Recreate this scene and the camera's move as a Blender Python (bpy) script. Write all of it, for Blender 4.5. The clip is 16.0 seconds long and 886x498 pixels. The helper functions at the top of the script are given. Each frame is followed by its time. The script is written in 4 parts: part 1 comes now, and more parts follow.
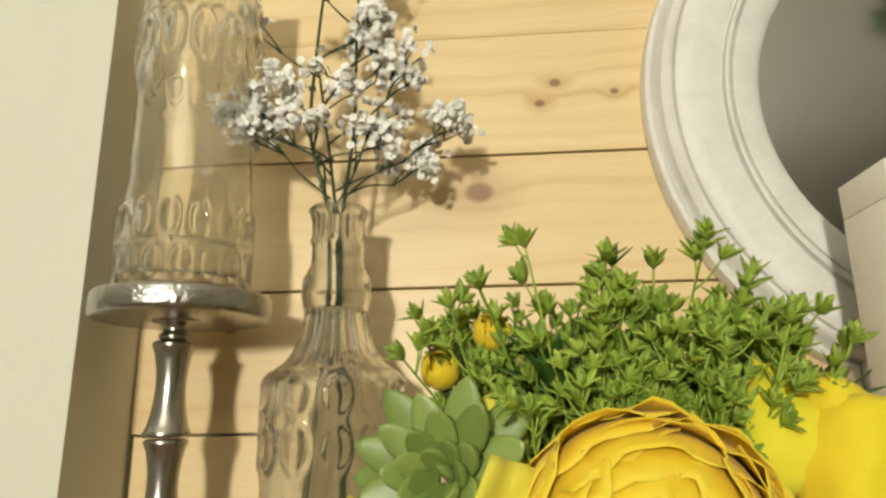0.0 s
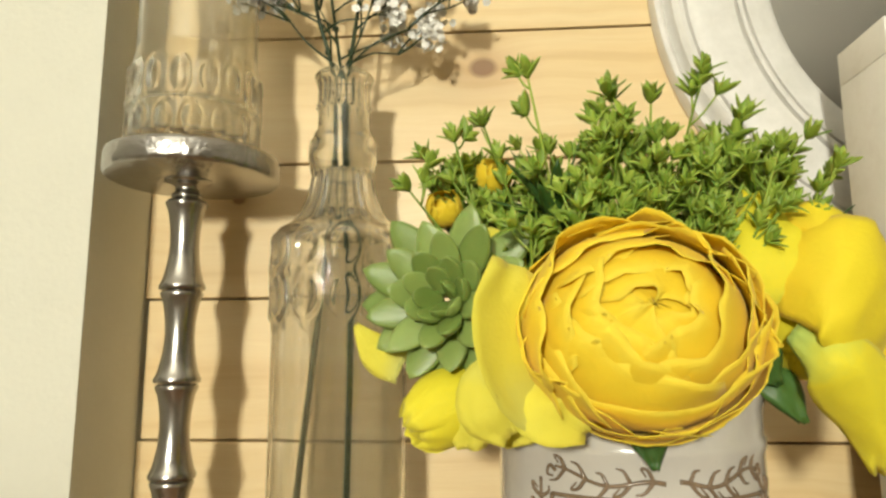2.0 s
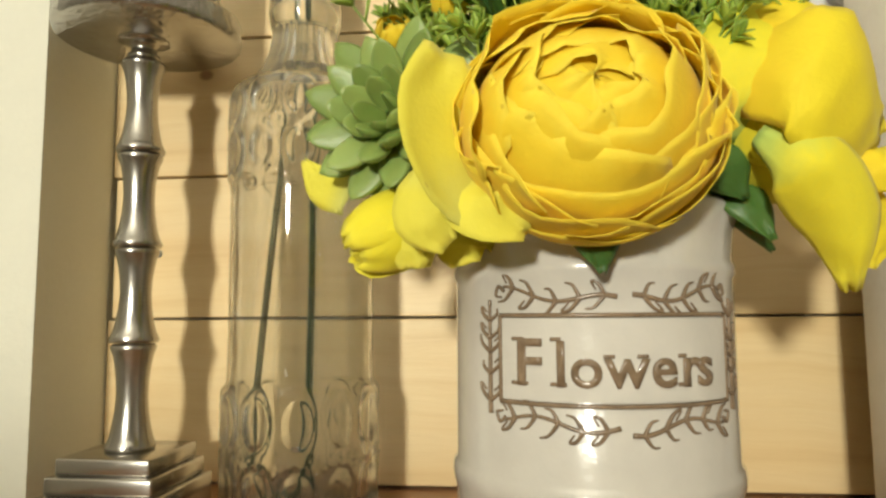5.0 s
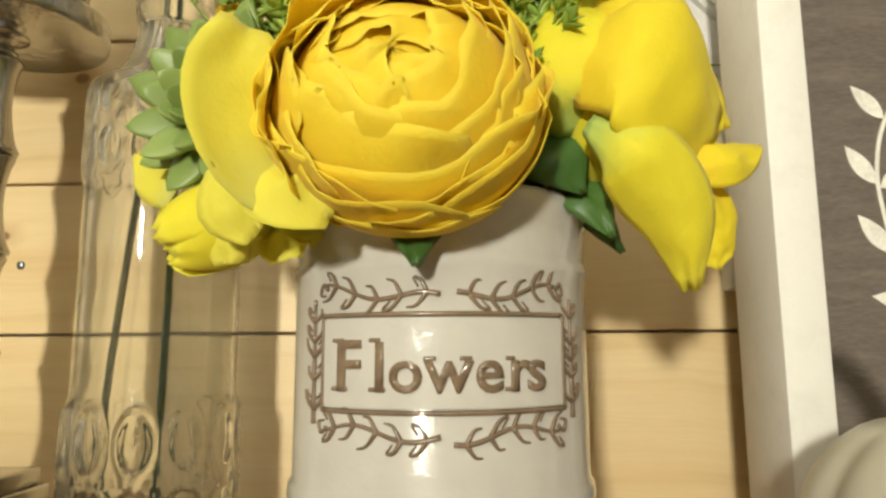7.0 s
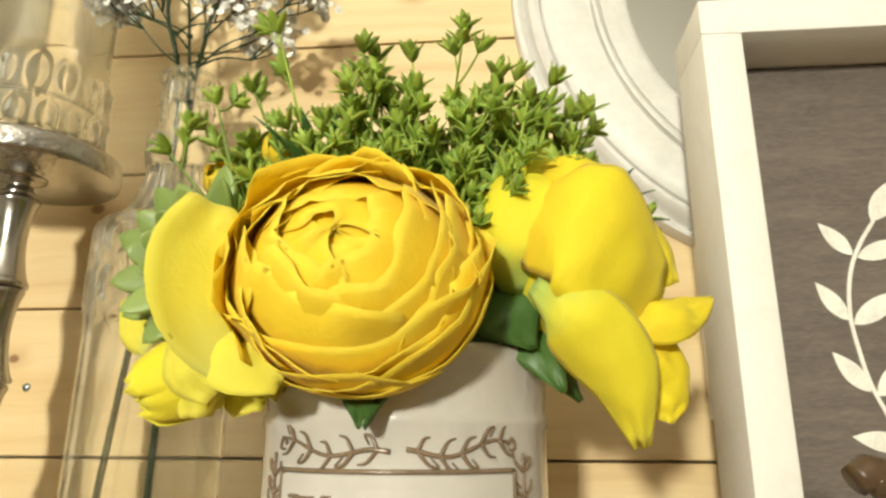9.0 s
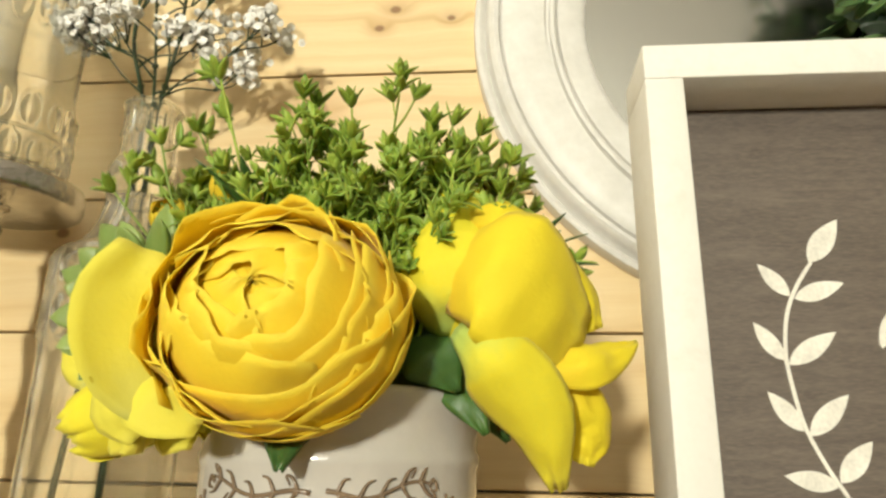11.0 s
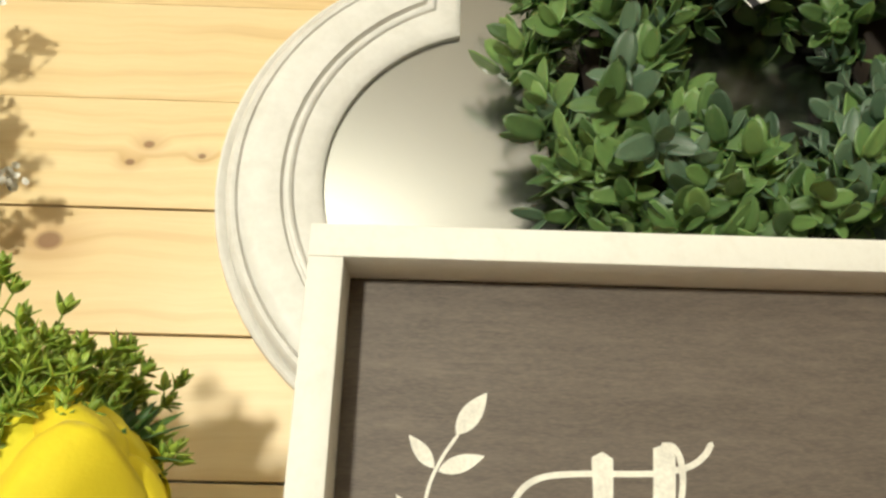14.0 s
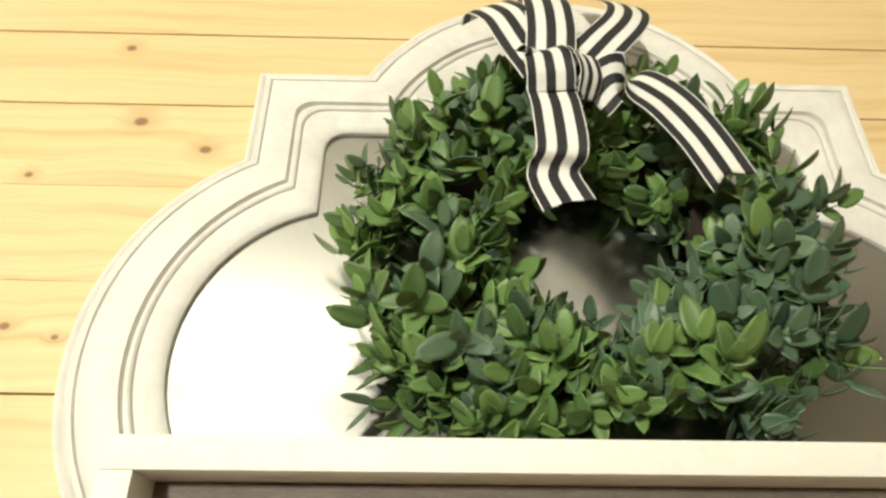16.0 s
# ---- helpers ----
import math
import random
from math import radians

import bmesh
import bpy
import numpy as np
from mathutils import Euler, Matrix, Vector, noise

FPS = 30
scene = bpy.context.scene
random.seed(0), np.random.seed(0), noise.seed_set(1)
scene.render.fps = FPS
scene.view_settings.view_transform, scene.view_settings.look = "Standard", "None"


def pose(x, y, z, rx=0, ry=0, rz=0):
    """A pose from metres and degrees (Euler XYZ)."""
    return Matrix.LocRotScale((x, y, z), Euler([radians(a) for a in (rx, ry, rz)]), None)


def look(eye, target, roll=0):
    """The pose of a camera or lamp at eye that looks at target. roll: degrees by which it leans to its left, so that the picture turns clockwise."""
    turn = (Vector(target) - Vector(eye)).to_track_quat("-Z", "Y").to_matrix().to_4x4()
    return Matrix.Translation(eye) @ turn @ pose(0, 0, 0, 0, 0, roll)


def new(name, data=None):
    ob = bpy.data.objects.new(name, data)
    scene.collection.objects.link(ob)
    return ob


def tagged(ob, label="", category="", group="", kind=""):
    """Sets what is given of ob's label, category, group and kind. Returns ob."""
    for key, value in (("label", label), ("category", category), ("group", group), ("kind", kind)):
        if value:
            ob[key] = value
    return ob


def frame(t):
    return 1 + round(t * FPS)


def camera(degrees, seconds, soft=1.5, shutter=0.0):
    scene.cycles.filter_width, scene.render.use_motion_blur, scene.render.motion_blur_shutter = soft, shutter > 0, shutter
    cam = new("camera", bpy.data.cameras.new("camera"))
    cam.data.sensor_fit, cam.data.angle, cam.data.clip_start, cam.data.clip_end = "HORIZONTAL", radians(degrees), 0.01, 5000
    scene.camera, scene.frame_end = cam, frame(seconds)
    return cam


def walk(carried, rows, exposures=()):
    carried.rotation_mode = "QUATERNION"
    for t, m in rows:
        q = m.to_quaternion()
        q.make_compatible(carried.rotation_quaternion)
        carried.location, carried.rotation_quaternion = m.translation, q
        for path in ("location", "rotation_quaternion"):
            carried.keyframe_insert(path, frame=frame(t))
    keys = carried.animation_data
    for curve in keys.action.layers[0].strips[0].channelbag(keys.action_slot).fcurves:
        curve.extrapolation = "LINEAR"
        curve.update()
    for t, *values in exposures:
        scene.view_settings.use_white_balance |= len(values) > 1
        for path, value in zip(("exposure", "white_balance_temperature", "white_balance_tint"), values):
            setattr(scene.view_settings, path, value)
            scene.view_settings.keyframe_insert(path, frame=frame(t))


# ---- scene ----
cam = camera(67.5, 16.0, soft=2.6)
PATH = [
    (0.0, -0.0181, -0.6432, 0.3051, 104.37, 0.79, 4.29),
    (0.5, -0.0175, -0.6421, 0.2869, 102.86, 0.65, 4.27),
    (1.0, -0.0189, -0.6433, 0.2696, 101.11, 0.50, 4.19),
    (1.5, -0.0205, -0.6485, 0.2578, 99.68, 0.58, 4.16),
    (2.0, -0.0210, -0.6489, 0.2400, 98.77, 0.26, 4.20),
    (2.5, -0.0231, -0.6469, 0.2273, 97.95, 0.17, 4.80),
    (3.0, -0.0205, -0.6302, 0.2099, 96.33, 0.30, 5.86),
    (5.5, 0.0349, -0.5987, 0.1470, 95.27, 0.44, 5.79),
    (6.0, 0.0533, -0.5811, 0.1348, 96.38, 0.39, 3.84),
    (6.5, 0.0693, -0.5794, 0.1363, 96.83, 0.45, 2.82),
    (7.0, 0.0879, -0.5786, 0.1432, 98.36, 0.30, 2.68),
    (7.5, 0.1059, -0.5778, 0.1523, 101.36, 0.55, 3.44),
    (8.0, 0.1195, -0.5809, 0.1632, 103.49, 0.19, 3.80),
    (8.5, 0.1225, -0.5898, 0.1689, 105.07, -0.17, 4.60),
    (9.0, 0.1291, -0.5997, 0.1757, 105.72, -0.22, 5.30),
    (11.5, 0.1908, -0.6148, 0.1990, 106.78, -1.21, 4.45),
    (12.0, 0.2204, -0.6258, 0.2121, 107.10, -0.71, 3.32),
    (12.5, 0.2448, -0.6435, 0.2272, 108.34, -0.48, 1.82),
    (13.0, 0.2770, -0.6391, 0.2407, 109.44, -0.21, 0.18),
    (13.5, 0.3211, -0.6405, 0.2542, 110.64, -0.46, -1.12),
    (14.0, 0.3772, -0.6555, 0.2713, 111.71, -1.21, -1.50),
    (14.5, 0.4453, -0.6781, 0.2981, 113.20, -1.57, -1.50),
    (15.0, 0.4931, -0.6995, 0.3240, 115.12, -0.95, -1.03),
    (15.5, 0.5198, -0.7184, 0.3422, 117.23, -0.79, -1.21),
    (16.0, 0.5453, -0.7214, 0.3556, 119.21, -0.29, -1.44),
]
EXPOSURES = [(0.0, -0.08), (1.5, 0.08), (3.0, 0.22), (5.5, 0.17), (7.0, 0.2), (9.0, 0.38), (12.5, 0.28), (14.5, 0.32), (16.0, 0.5)]
walk(cam, [(t, pose(x, y, z, rx, ry, rz)) for t, x, y, z, rx, ry, rz in PATH], EXPOSURES)

# ---- light: one warm unseen spot far in front of the shelf, the rest is bounce from the closed room ----
world = bpy.data.worlds.new("room_world")
world.use_nodes = True
world.node_tree.nodes["Background"].inputs[0].default_value = (0.9, 0.85, 0.75, 1)
world.node_tree.nodes["Background"].inputs[1].default_value = 0.05
scene.world = world


def tilted_spot(name, place, watts, radius, colour, tilt, cone, blend):
    """A spot tilted upwards; its lower cone edge dims whatever stands low on the shelf."""
    data = bpy.data.lights.new(name, "SPOT")
    data.energy, data.shadow_soft_size, data.color = watts, radius, colour
    data.spot_size, data.spot_blend = radians(cone), blend
    ob = new(name, data)
    ob.matrix_world = look(place, (place[0] + 0.16, place[1] + math.cos(radians(tilt)), place[2] + math.sin(radians(tilt))))
    return ob


# cone's lower edge is set to fade the light just above the shelf
tilted_spot("key_spot", (-0.52, -3.3, 0.72), 308, 0.13, (0.972, 0.945, 0.80), 46.5, 120, 0.075)

# ---- materials ----


def nodes_of(name):
    m = bpy.data.materials.new(name)
    m.use_nodes = True
    nt = m.node_tree
    return m, nt, nt.nodes["Principled BSDF"]


def link(nt, a, b):
    nt.links.new(a, b)


def math_node(nt, op, a, b=None, c=None):
    n = nt.nodes.new("ShaderNodeMath")
    n.operation = op
    for i, v in enumerate((a, b, c)):
        if v is None:
            continue
        if isinstance(v, (int, float)):
            n.inputs[i].default_value = v
        else:
            link(nt, v, n.inputs[i])
    return n.outputs[0]


def mix_col(nt, fac, a, b, mode="MIX"):
    n = nt.nodes.new("ShaderNodeMix")
    n.data_type, n.blend_type = "RGBA", mode
    for sock, v in ((n.inputs[0], fac), (n.inputs[6], a), (n.inputs[7], b)):
        if isinstance(v, (int, float)):
            sock.default_value = v
        elif isinstance(v, tuple):
            sock.default_value = (*v, 1) if len(v) == 3 else v
        else:
            link(nt, v, sock)
    return n.outputs[2]


def noise_tex(nt, vec, scale, detail=4, rough=0.55, distort=0.0):
    n = nt.nodes.new("ShaderNodeTexNoise")
    n.inputs["Scale"].default_value, n.inputs["Detail"].default_value = scale, detail
    n.inputs["Roughness"].default_value, n.inputs["Distortion"].default_value = rough, distort
    if vec is not None:
        link(nt, vec, n.inputs["Vector"])
    return n.outputs[0]


def coords(nt, scale=(1, 1, 1), kind="Object"):
    c = nt.nodes.new("ShaderNodeTexCoord")
    m = nt.nodes.new("ShaderNodeMapping")
    m.inputs["Scale"].default_value = scale
    link(nt, c.outputs[kind], m.inputs["Vector"])
    return m.outputs[0]


def ramp(nt, fac, stops):
    r = nt.nodes.new("ShaderNodeValToRGB")
    e = r.color_ramp.elements
    while len(e) < len(stops):
        e.new(0.5)
    for k, (p, c) in enumerate(stops):
        e[k].position, e[k].color = p, (*c, 1)
    link(nt, fac, r.inputs[0])
    return r.outputs[0]


def bump(nt, b, height, strength, dist):
    n = nt.nodes.new("ShaderNodeBump")
    n.inputs["Strength"].default_value, n.inputs["Distance"].default_value = strength, dist
    link(nt, height, n.inputs["Height"])
    link(nt, n.outputs[0], b.inputs["Normal"])


def plain(name, colour, rough=0.5, metal=0.0, vary=0.12, scale=40, relief=0.0, sub=0.0, coat=0.0):
    m, nt, b = nodes_of(name)
    v = coords(nt)
    n1, n2 = noise_tex(nt, v, scale), noise_tex(nt, v, scale * 0.18, 2)
    f = math_node(nt, "MULTIPLY_ADD", math_node(nt, "ADD", n1, n2), vary * 2, 1 - vary * 2)
    g = nt.nodes.new("ShaderNodeCombineColor")
    for s in g.inputs:
        link(nt, f, s)
    link(nt, mix_col(nt, 1.0, colour, g.outputs[0], "MULTIPLY"), b.inputs["Base Color"])
    b.inputs["Roughness"].default_value, b.inputs["Metallic"].default_value = rough, metal
    b.inputs["Coat Weight"].default_value = coat
    if sub:
        b.inputs["Subsurface Weight"].default_value = sub
        b.inputs["Subsurface Scale"].default_value = 0.004
    if relief:
        bump(nt, b, n1, 0.5, relief)
    return m


KNOTS = [(-0.026, 0.529, 0.016), (-0.278, 0.395, 0.008), (0.057, 0.648, 0.007), (0.04, 0.625, 0.006), (0.118, 0.635, 0.005),
         (0.145, 0.952, 0.011), (0.241, 0.906, 0.009), (-0.34, 0.245, 0.006), (0.02, 0.86, 0.006), (0.1, 1.09, 0.008), (1.25, 1.05, 0.008)]


def pine():
    m, nt, b = nodes_of("pine_board")
    info = nt.nodes.new("ShaderNodeObjectInfo")
    c = nt.nodes.new("ShaderNodeTexCoord")
    sep = nt.nodes.new("ShaderNodeSeparateXYZ")
    link(nt, c.outputs["Object"], sep.inputs[0])
    x, z = sep.outputs[0], sep.outputs[2]
    core = halo = None
    for kx, kz, r in KNOTS:
        dx, dz = math_node(nt, "SUBTRACT", x, kx), math_node(nt, "SUBTRACT", z, kz)
        d = math_node(nt, "SQRT", math_node(nt, "ADD", math_node(nt, "POWER", math_node(nt, "MULTIPLY", dx, 0.75), 2), math_node(nt, "POWER", dz, 2)))
        k = math_node(nt, "SUBTRACT", 1.0, math_node(nt, "DIVIDE", d, r * 0.8))
        h = math_node(nt, "SUBTRACT", 1.0, math_node(nt, "DIVIDE", d, r * 3.2))
        core = k if core is None else math_node(nt, "MAXIMUM", core, k)
        halo = h if halo is None else math_node(nt, "MAXIMUM", halo, h)
    core, halo = math_node(nt, "MAXIMUM", core, 0), math_node(nt, "MAXIMUM", halo, 0)
    comb = nt.nodes.new("ShaderNodeCombineXYZ")
    warp = noise_tex(nt, c.outputs["Object"], 5, 2)
    zz = math_node(nt, "ADD", math_node(nt, "MULTIPLY_ADD", warp, 0.035, z), math_node(nt, "MULTIPLY", math_node(nt, "POWER", halo, 1.4), 0.02))
    link(nt, math_node(nt, "MULTIPLY", x, 0.7), comb.inputs[0])
    link(nt, math_node(nt, "MULTIPLY", info.outputs["Random"], 7.0), comb.inputs[1])
    link(nt, math_node(nt, "MULTIPLY", zz, 22.0), comb.inputs[2])
    band = noise_tex(nt, comb.outputs[0], 2.6, 3, 0.5)
    fine_v = nt.nodes.new("ShaderNodeVectorMath")
    fine_v.operation = "MULTIPLY"
    link(nt, comb.outputs[0], fine_v.inputs[0])
    fine_v.inputs[1].default_value = (14, 1, 9)
    fine = noise_tex(nt, fine_v.outputs[0], 3.0, 3, 0.6)
    col = ramp(nt, band, [(0.25, (0.66, 0.44, 0.19)), (0.45, (0.80, 0.60, 0.31)), (0.62, (0.84, 0.66, 0.37)), (0.8, (0.73, 0.52, 0.24))])
    col = mix_col(nt, math_node(nt, "MULTIPLY", math_node(nt, "SUBTRACT", fine, 0.35), 0.45), col, (0.58, 0.37, 0.16))
    big = noise_tex(nt, c.outputs["Object"], 2.2, 2)
    col = mix_col(nt, math_node(nt, "MULTIPLY", big, 0.3), col, (0.86, 0.70, 0.42))
    tint = math_node(nt, "MULTIPLY", info.outputs["Random"], 0.28)
    col = mix_col(nt, tint, col, (0.74, 0.53, 0.26))
    col = mix_col(nt, math_node(nt, "MULTIPLY", math_node(nt, "POWER", halo, 1.5), 0.55), col, (0.42, 0.2, 0.07))
    col = mix_col(nt, math_node(nt, "MINIMUM", math_node(nt, "MULTIPLY", core, 1.8), 0.75), col, (0.20, 0.09, 0.035))
    link(nt, col, b.inputs["Base Color"])
    b.inputs["Roughness"].default_value = 0.42
    bump(nt, b, math_node(nt, "ADD", band, math_node(nt, "MULTIPLY", fine, 0.5)), 0.18, 0.002)
    return m


def stretched_wood(name, stops, axis_scale, scale, rough, relief=0.001, streak=(0.3, 0.3, 0.3), streak_amt=0.3, drift=0.0):
    m, nt, b = nodes_of(name)
    v = coords(nt, axis_scale)
    n1 = noise_tex(nt, v, scale, 6, 0.65, 0.3)
    n2 = noise_tex(nt, coords(nt, tuple(a * 5 for a in axis_scale)), scale, 3)
    col = ramp(nt, n1, stops)
    if drift:
        n3 = noise_tex(nt, coords(nt, tuple(a * 0.16 for a in axis_scale)), scale, 3, 0.6, 1.2)
        col = mix_col(nt, math_node(nt, "MULTIPLY", math_node(nt, "SUBTRACT", n3, 0.38), drift * 4), col, stops[0][1])
    col = mix_col(nt, math_node(nt, "MULTIPLY", math_node(nt, "SUBTRACT", n2, 0.4), streak_amt * 3), col, streak)
    link(nt, col, b.inputs["Base Color"])
    b.inputs["Roughness"].default_value = rough
    bump(nt, b, n2, 0.3, relief)
    return m


def glass(name, tint, rough=0.0):
    """Thin pressed glass: a part of the light goes straight through, the rest is bent and reflected."""
    m, nt, b = nodes_of(name)
    b.inputs["Base Color"].default_value = (*tint, 1)
    b.inputs["Transmission Weight"].default_value = 1.0
    b.inputs["Roughness"].default_value, b.inputs["IOR"].default_value = rough, 1.48
    tr = nt.nodes.new("ShaderNodeBsdfTransparent")
    tr.inputs["Color"].default_value = (*tint, 1)
    mx = nt.nodes.new("ShaderNodeMixShader")
    mx.inputs[0].default_value = 0.12
    link(nt, b.outputs[0], mx.inputs[1])
    link(nt, tr.outputs[0], mx.inputs[2])
    link(nt, mx.outputs[0], nt.nodes["Material Output"].inputs["Surface"])
    return m


def petal_mat(name, inner, outer, edge):
    """Cloth petals that let light through: colour runs along the petal by its stored base-to-tip value."""
    m, nt, b = nodes_of(name)
    a = nt.nodes.new("ShaderNodeAttribute")
    a.attribute_name = "along"
    v = coords(nt)
    n = noise_tex(nt, v, 60, 4)
    n2 = noise_tex(nt, v, 420, 2)
    f = math_node(nt, "ADD", a.outputs["Fac"], math_node(nt, "MULTIPLY", math_node(nt, "SUBTRACT", n, 0.5), 0.3))
    col = ramp(nt, f, [(0.0, inner), (0.38, outer), (0.85, outer), (1.0, edge)])
    col = mix_col(nt, math_node(nt, "MULTIPLY", n2, 0.14), col, inner)
    link(nt, col, b.inputs["Base Color"])
    b.inputs["Roughness"].default_value = 0.75
    b.inputs["Sheen Weight"].default_value = 0.1
    bump(nt, b, math_node(nt, "ADD", n2, math_node(nt, "MULTIPLY", noise_tex(nt, v, 110, 3, 0.6, 0.8), 1.6)), 0.35, 0.0008)
    tr = nt.nodes.new("ShaderNodeBsdfTranslucent")
    link(nt, col, tr.inputs["Color"])
    mx = nt.nodes.new("ShaderNodeMixShader")
    mx.inputs[0].default_value = 0.3
    link(nt, b.outputs[0], mx.inputs[1])
    link(nt, tr.outputs[0], mx.inputs[2])
    link(nt, mx.outputs[0], nt.nodes["Material Output"].inputs["Surface"])
    return m


def leaf_mat(name, dark, light, rough=0.55, vein=0.0):
    m, nt, b = nodes_of(name)
    info = nt.nodes.new("ShaderNodeObjectInfo")
    geo = nt.nodes.new("ShaderNodeNewGeometry")
    v = coords(nt)
    r = math_node(nt, "FRACT", math_node(nt, "ADD", info.outputs["Random"], geo.outputs["Random Per Island"]))
    f = math_node(nt, "ADD", math_node(nt, "MULTIPLY", r, 0.75), math_node(nt, "MULTIPLY", noise_tex(nt, v, 90), 0.35))
    col = ramp(nt, f, [(0.1, dark), (0.9, light)])
    col = mix_col(nt, math_node(nt, "MULTIPLY", noise_tex(nt, v, 35, 2), 0.25), col, tuple(0.5 * p + 0.5 * q for p, q in zip(dark, light)))
    link(nt, col, b.inputs["Base Color"])
    b.inputs["Roughness"].default_value = rough
    b.inputs["Subsurface Weight"].default_value = 0.12
    b.inputs["Subsurface Scale"].default_value = 0.003
    bump(nt, b, noise_tex(nt, v, 500, 2), 0.3, 0.0006)
    return m


PINE = pine()
SHELF = stretched_wood("shelf_wood", [(0.3, (0.30, 0.145, 0.06)), (0.7, (0.44, 0.235, 0.105))], (1, 8, 8), 4, 0.4)
WALLPAINT = plain("cream_wall_paint", (0.68, 0.665, 0.56), 0.7, vary=0.03, scale=150, relief=0.0008)
ROOMPAINT = plain("room_paint", (0.66, 0.645, 0.59), 0.8, vary=0.04, scale=20)
CEILPAINT = plain("ceiling_paint", (0.8, 0.78, 0.72), 0.85, vary=0.03, scale=30)
FLOORWOOD = stretched_wood("floor_wood", [(0.3, (0.34, 0.24, 0.14)), (0.7, (0.48, 0.35, 0.22))], (1, 6, 1), 2, 0.45)
WHITEWASH = stretched_wood("whitewashed_frame", [(0.25, (0.70, 0.68, 0.63)), (0.6, (0.82, 0.80, 0.76))], (3, 3, 3), 9, 0.5, 0.0006, (0.62, 0.6, 0.56), 0.18)
SIGNWHITE = stretched_wood("sign_frame_paint", [(0.2, (0.76, 0.73, 0.66)), (0.5, (0.83, 0.81, 0.75))], (4, 4, 4), 12, 0.55, 0.0005, (0.7, 0.66, 0.58), 0.12)
SIGNGREY = stretched_wood("sign_grey_wood", [(0.25, (0.095, 0.076, 0.062)), (0.5, (0.135, 0.110, 0.090)), (0.75, (0.18, 0.145, 0.117))], (7, 1, 44), 5, 0.6, 0.001, (0.25, 0.20, 0.155), 0.42, 0.55)
LETTER = plain("letter_paint", (0.84, 0.81, 0.72), 0.6, vary=0.26, scale=330)
MIRROR, _nt, _b = nodes_of("mirror_glass")
_b.inputs["Base Color"].default_value, _b.inputs["Metallic"].default_value = (0.47, 0.47, 0.45, 1), 1.0
_b.inputs["Roughness"].default_value = 0.21
NICKEL = plain("brushed_nickel", (0.45, 0.425, 0.385), 0.24, 1.0, 0.12, 90, 0.0002)
HAMMERED = plain("hammered_nickel", (0.46, 0.44, 0.41), 0.24, 1.0, 0.15, 120, 0.004)
CLEARGLASS = glass("clear_glass", (0.975, 0.98, 0.955))
GREENGLASS = glass("pale_green_glass", (0.975, 0.982, 0.965))
CERAMIC = plain("crackle_ceramic", (0.59, 0.56, 0.505), 0.20, vary=0.14, scale=34, relief=0.0022, coat=0.7)
BROWN = plain("brown_glaze", (0.21, 0.145, 0.09), 0.22, vary=0.4, scale=130, relief=0.001, coat=0.5)
YELLOW = petal_mat("yellow_petal", (0.96, 0.56, 0.01), (0.98, 0.76, 0.035), (0.98, 0.82, 0.07))
LEMON = petal_mat("lemon_petal", (0.52, 0.68, 0.16), (0.96, 0.84, 0.03), (0.97, 0.87, 0.06))
SUNNY = petal_mat("sunny_petal", (0.95, 0.72, 0.03), (0.97, 0.83, 0.03), (0.97, 0.86, 0.06))
PALEPETAL = petal_mat("pale_yellow_petal", (0.74, 0.73, 0.20), (0.88, 0.80, 0.08), (0.90, 0.81, 0.10))
SUCC = leaf_mat("succulent_flesh", (0.14, 0.21, 0.04), (0.28, 0.37, 0.10), 0.40)
SPRIG = leaf_mat("spring_green_leaf", (0.13, 0.23, 0.02), (0.38, 0.50, 0.07), 0.5)
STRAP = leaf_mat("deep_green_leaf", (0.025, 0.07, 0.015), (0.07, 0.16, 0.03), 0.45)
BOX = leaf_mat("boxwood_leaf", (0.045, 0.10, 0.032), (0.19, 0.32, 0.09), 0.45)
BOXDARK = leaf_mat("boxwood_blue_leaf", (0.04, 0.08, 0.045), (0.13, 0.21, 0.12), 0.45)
TWIG = plain("dark_twig", (0.03, 0.02, 0.012), 0.8, vary=0.3, scale=100)
STEM = plain("plastic_green_stem", (0.028, 0.05, 0.018), 0.35, vary=0.25, scale=120)
BLOOM = plain("white_blossom", (0.92, 0.90, 0.84), 0.8, vary=0.03, scale=400)
BLACKRIB = plain("black_grosgrain", (0.014, 0.013, 0.016), 0.65, vary=0.2, scale=500, relief=0.0004)
WHITERIB = plain("white_grosgrain", (0.78, 0.77, 0.74), 0.65, vary=0.06, scale=500, relief=0.0004)
PUMPKIN = plain("cream_pumpkin_skin", (0.52, 0.49, 0.40), 0.38, vary=0.1, scale=50, relief=0.0006)
PSTEM = plain("brown_pumpkin_stem", (0.085, 0.05, 0.025), 0.3, vary=0.3, scale=70, relief=0.001)
STEEL = plain("screw_steel", (0.4, 0.45, 0.5), 0.35, 1.0)

# ---- mesh helpers ----


def finish(bm, name, mats, smooth=True):
    bmesh.ops.recalc_face_normals(bm, faces=bm.faces)
    me = bpy.data.meshes.new(name)
    bm.to_mesh(me)
    bm.free()
    for m in (mats if isinstance(mats, (list, tuple)) else [mats]):
        me.materials.append(m)
    if smooth:
        for p in me.polygons:
            p.use_smooth = True
    return me


def part(name, bm, mats, parent, label="", smooth=True):
    ob = new(name, finish(bm, name, mats, smooth))
    if parent is not None:
        ob.parent = parent
    if label:
        ob["label"] = label
    return ob


def thing(name, label, category, kind="", group=""):
    return tagged(new(name), label, category, group, kind)


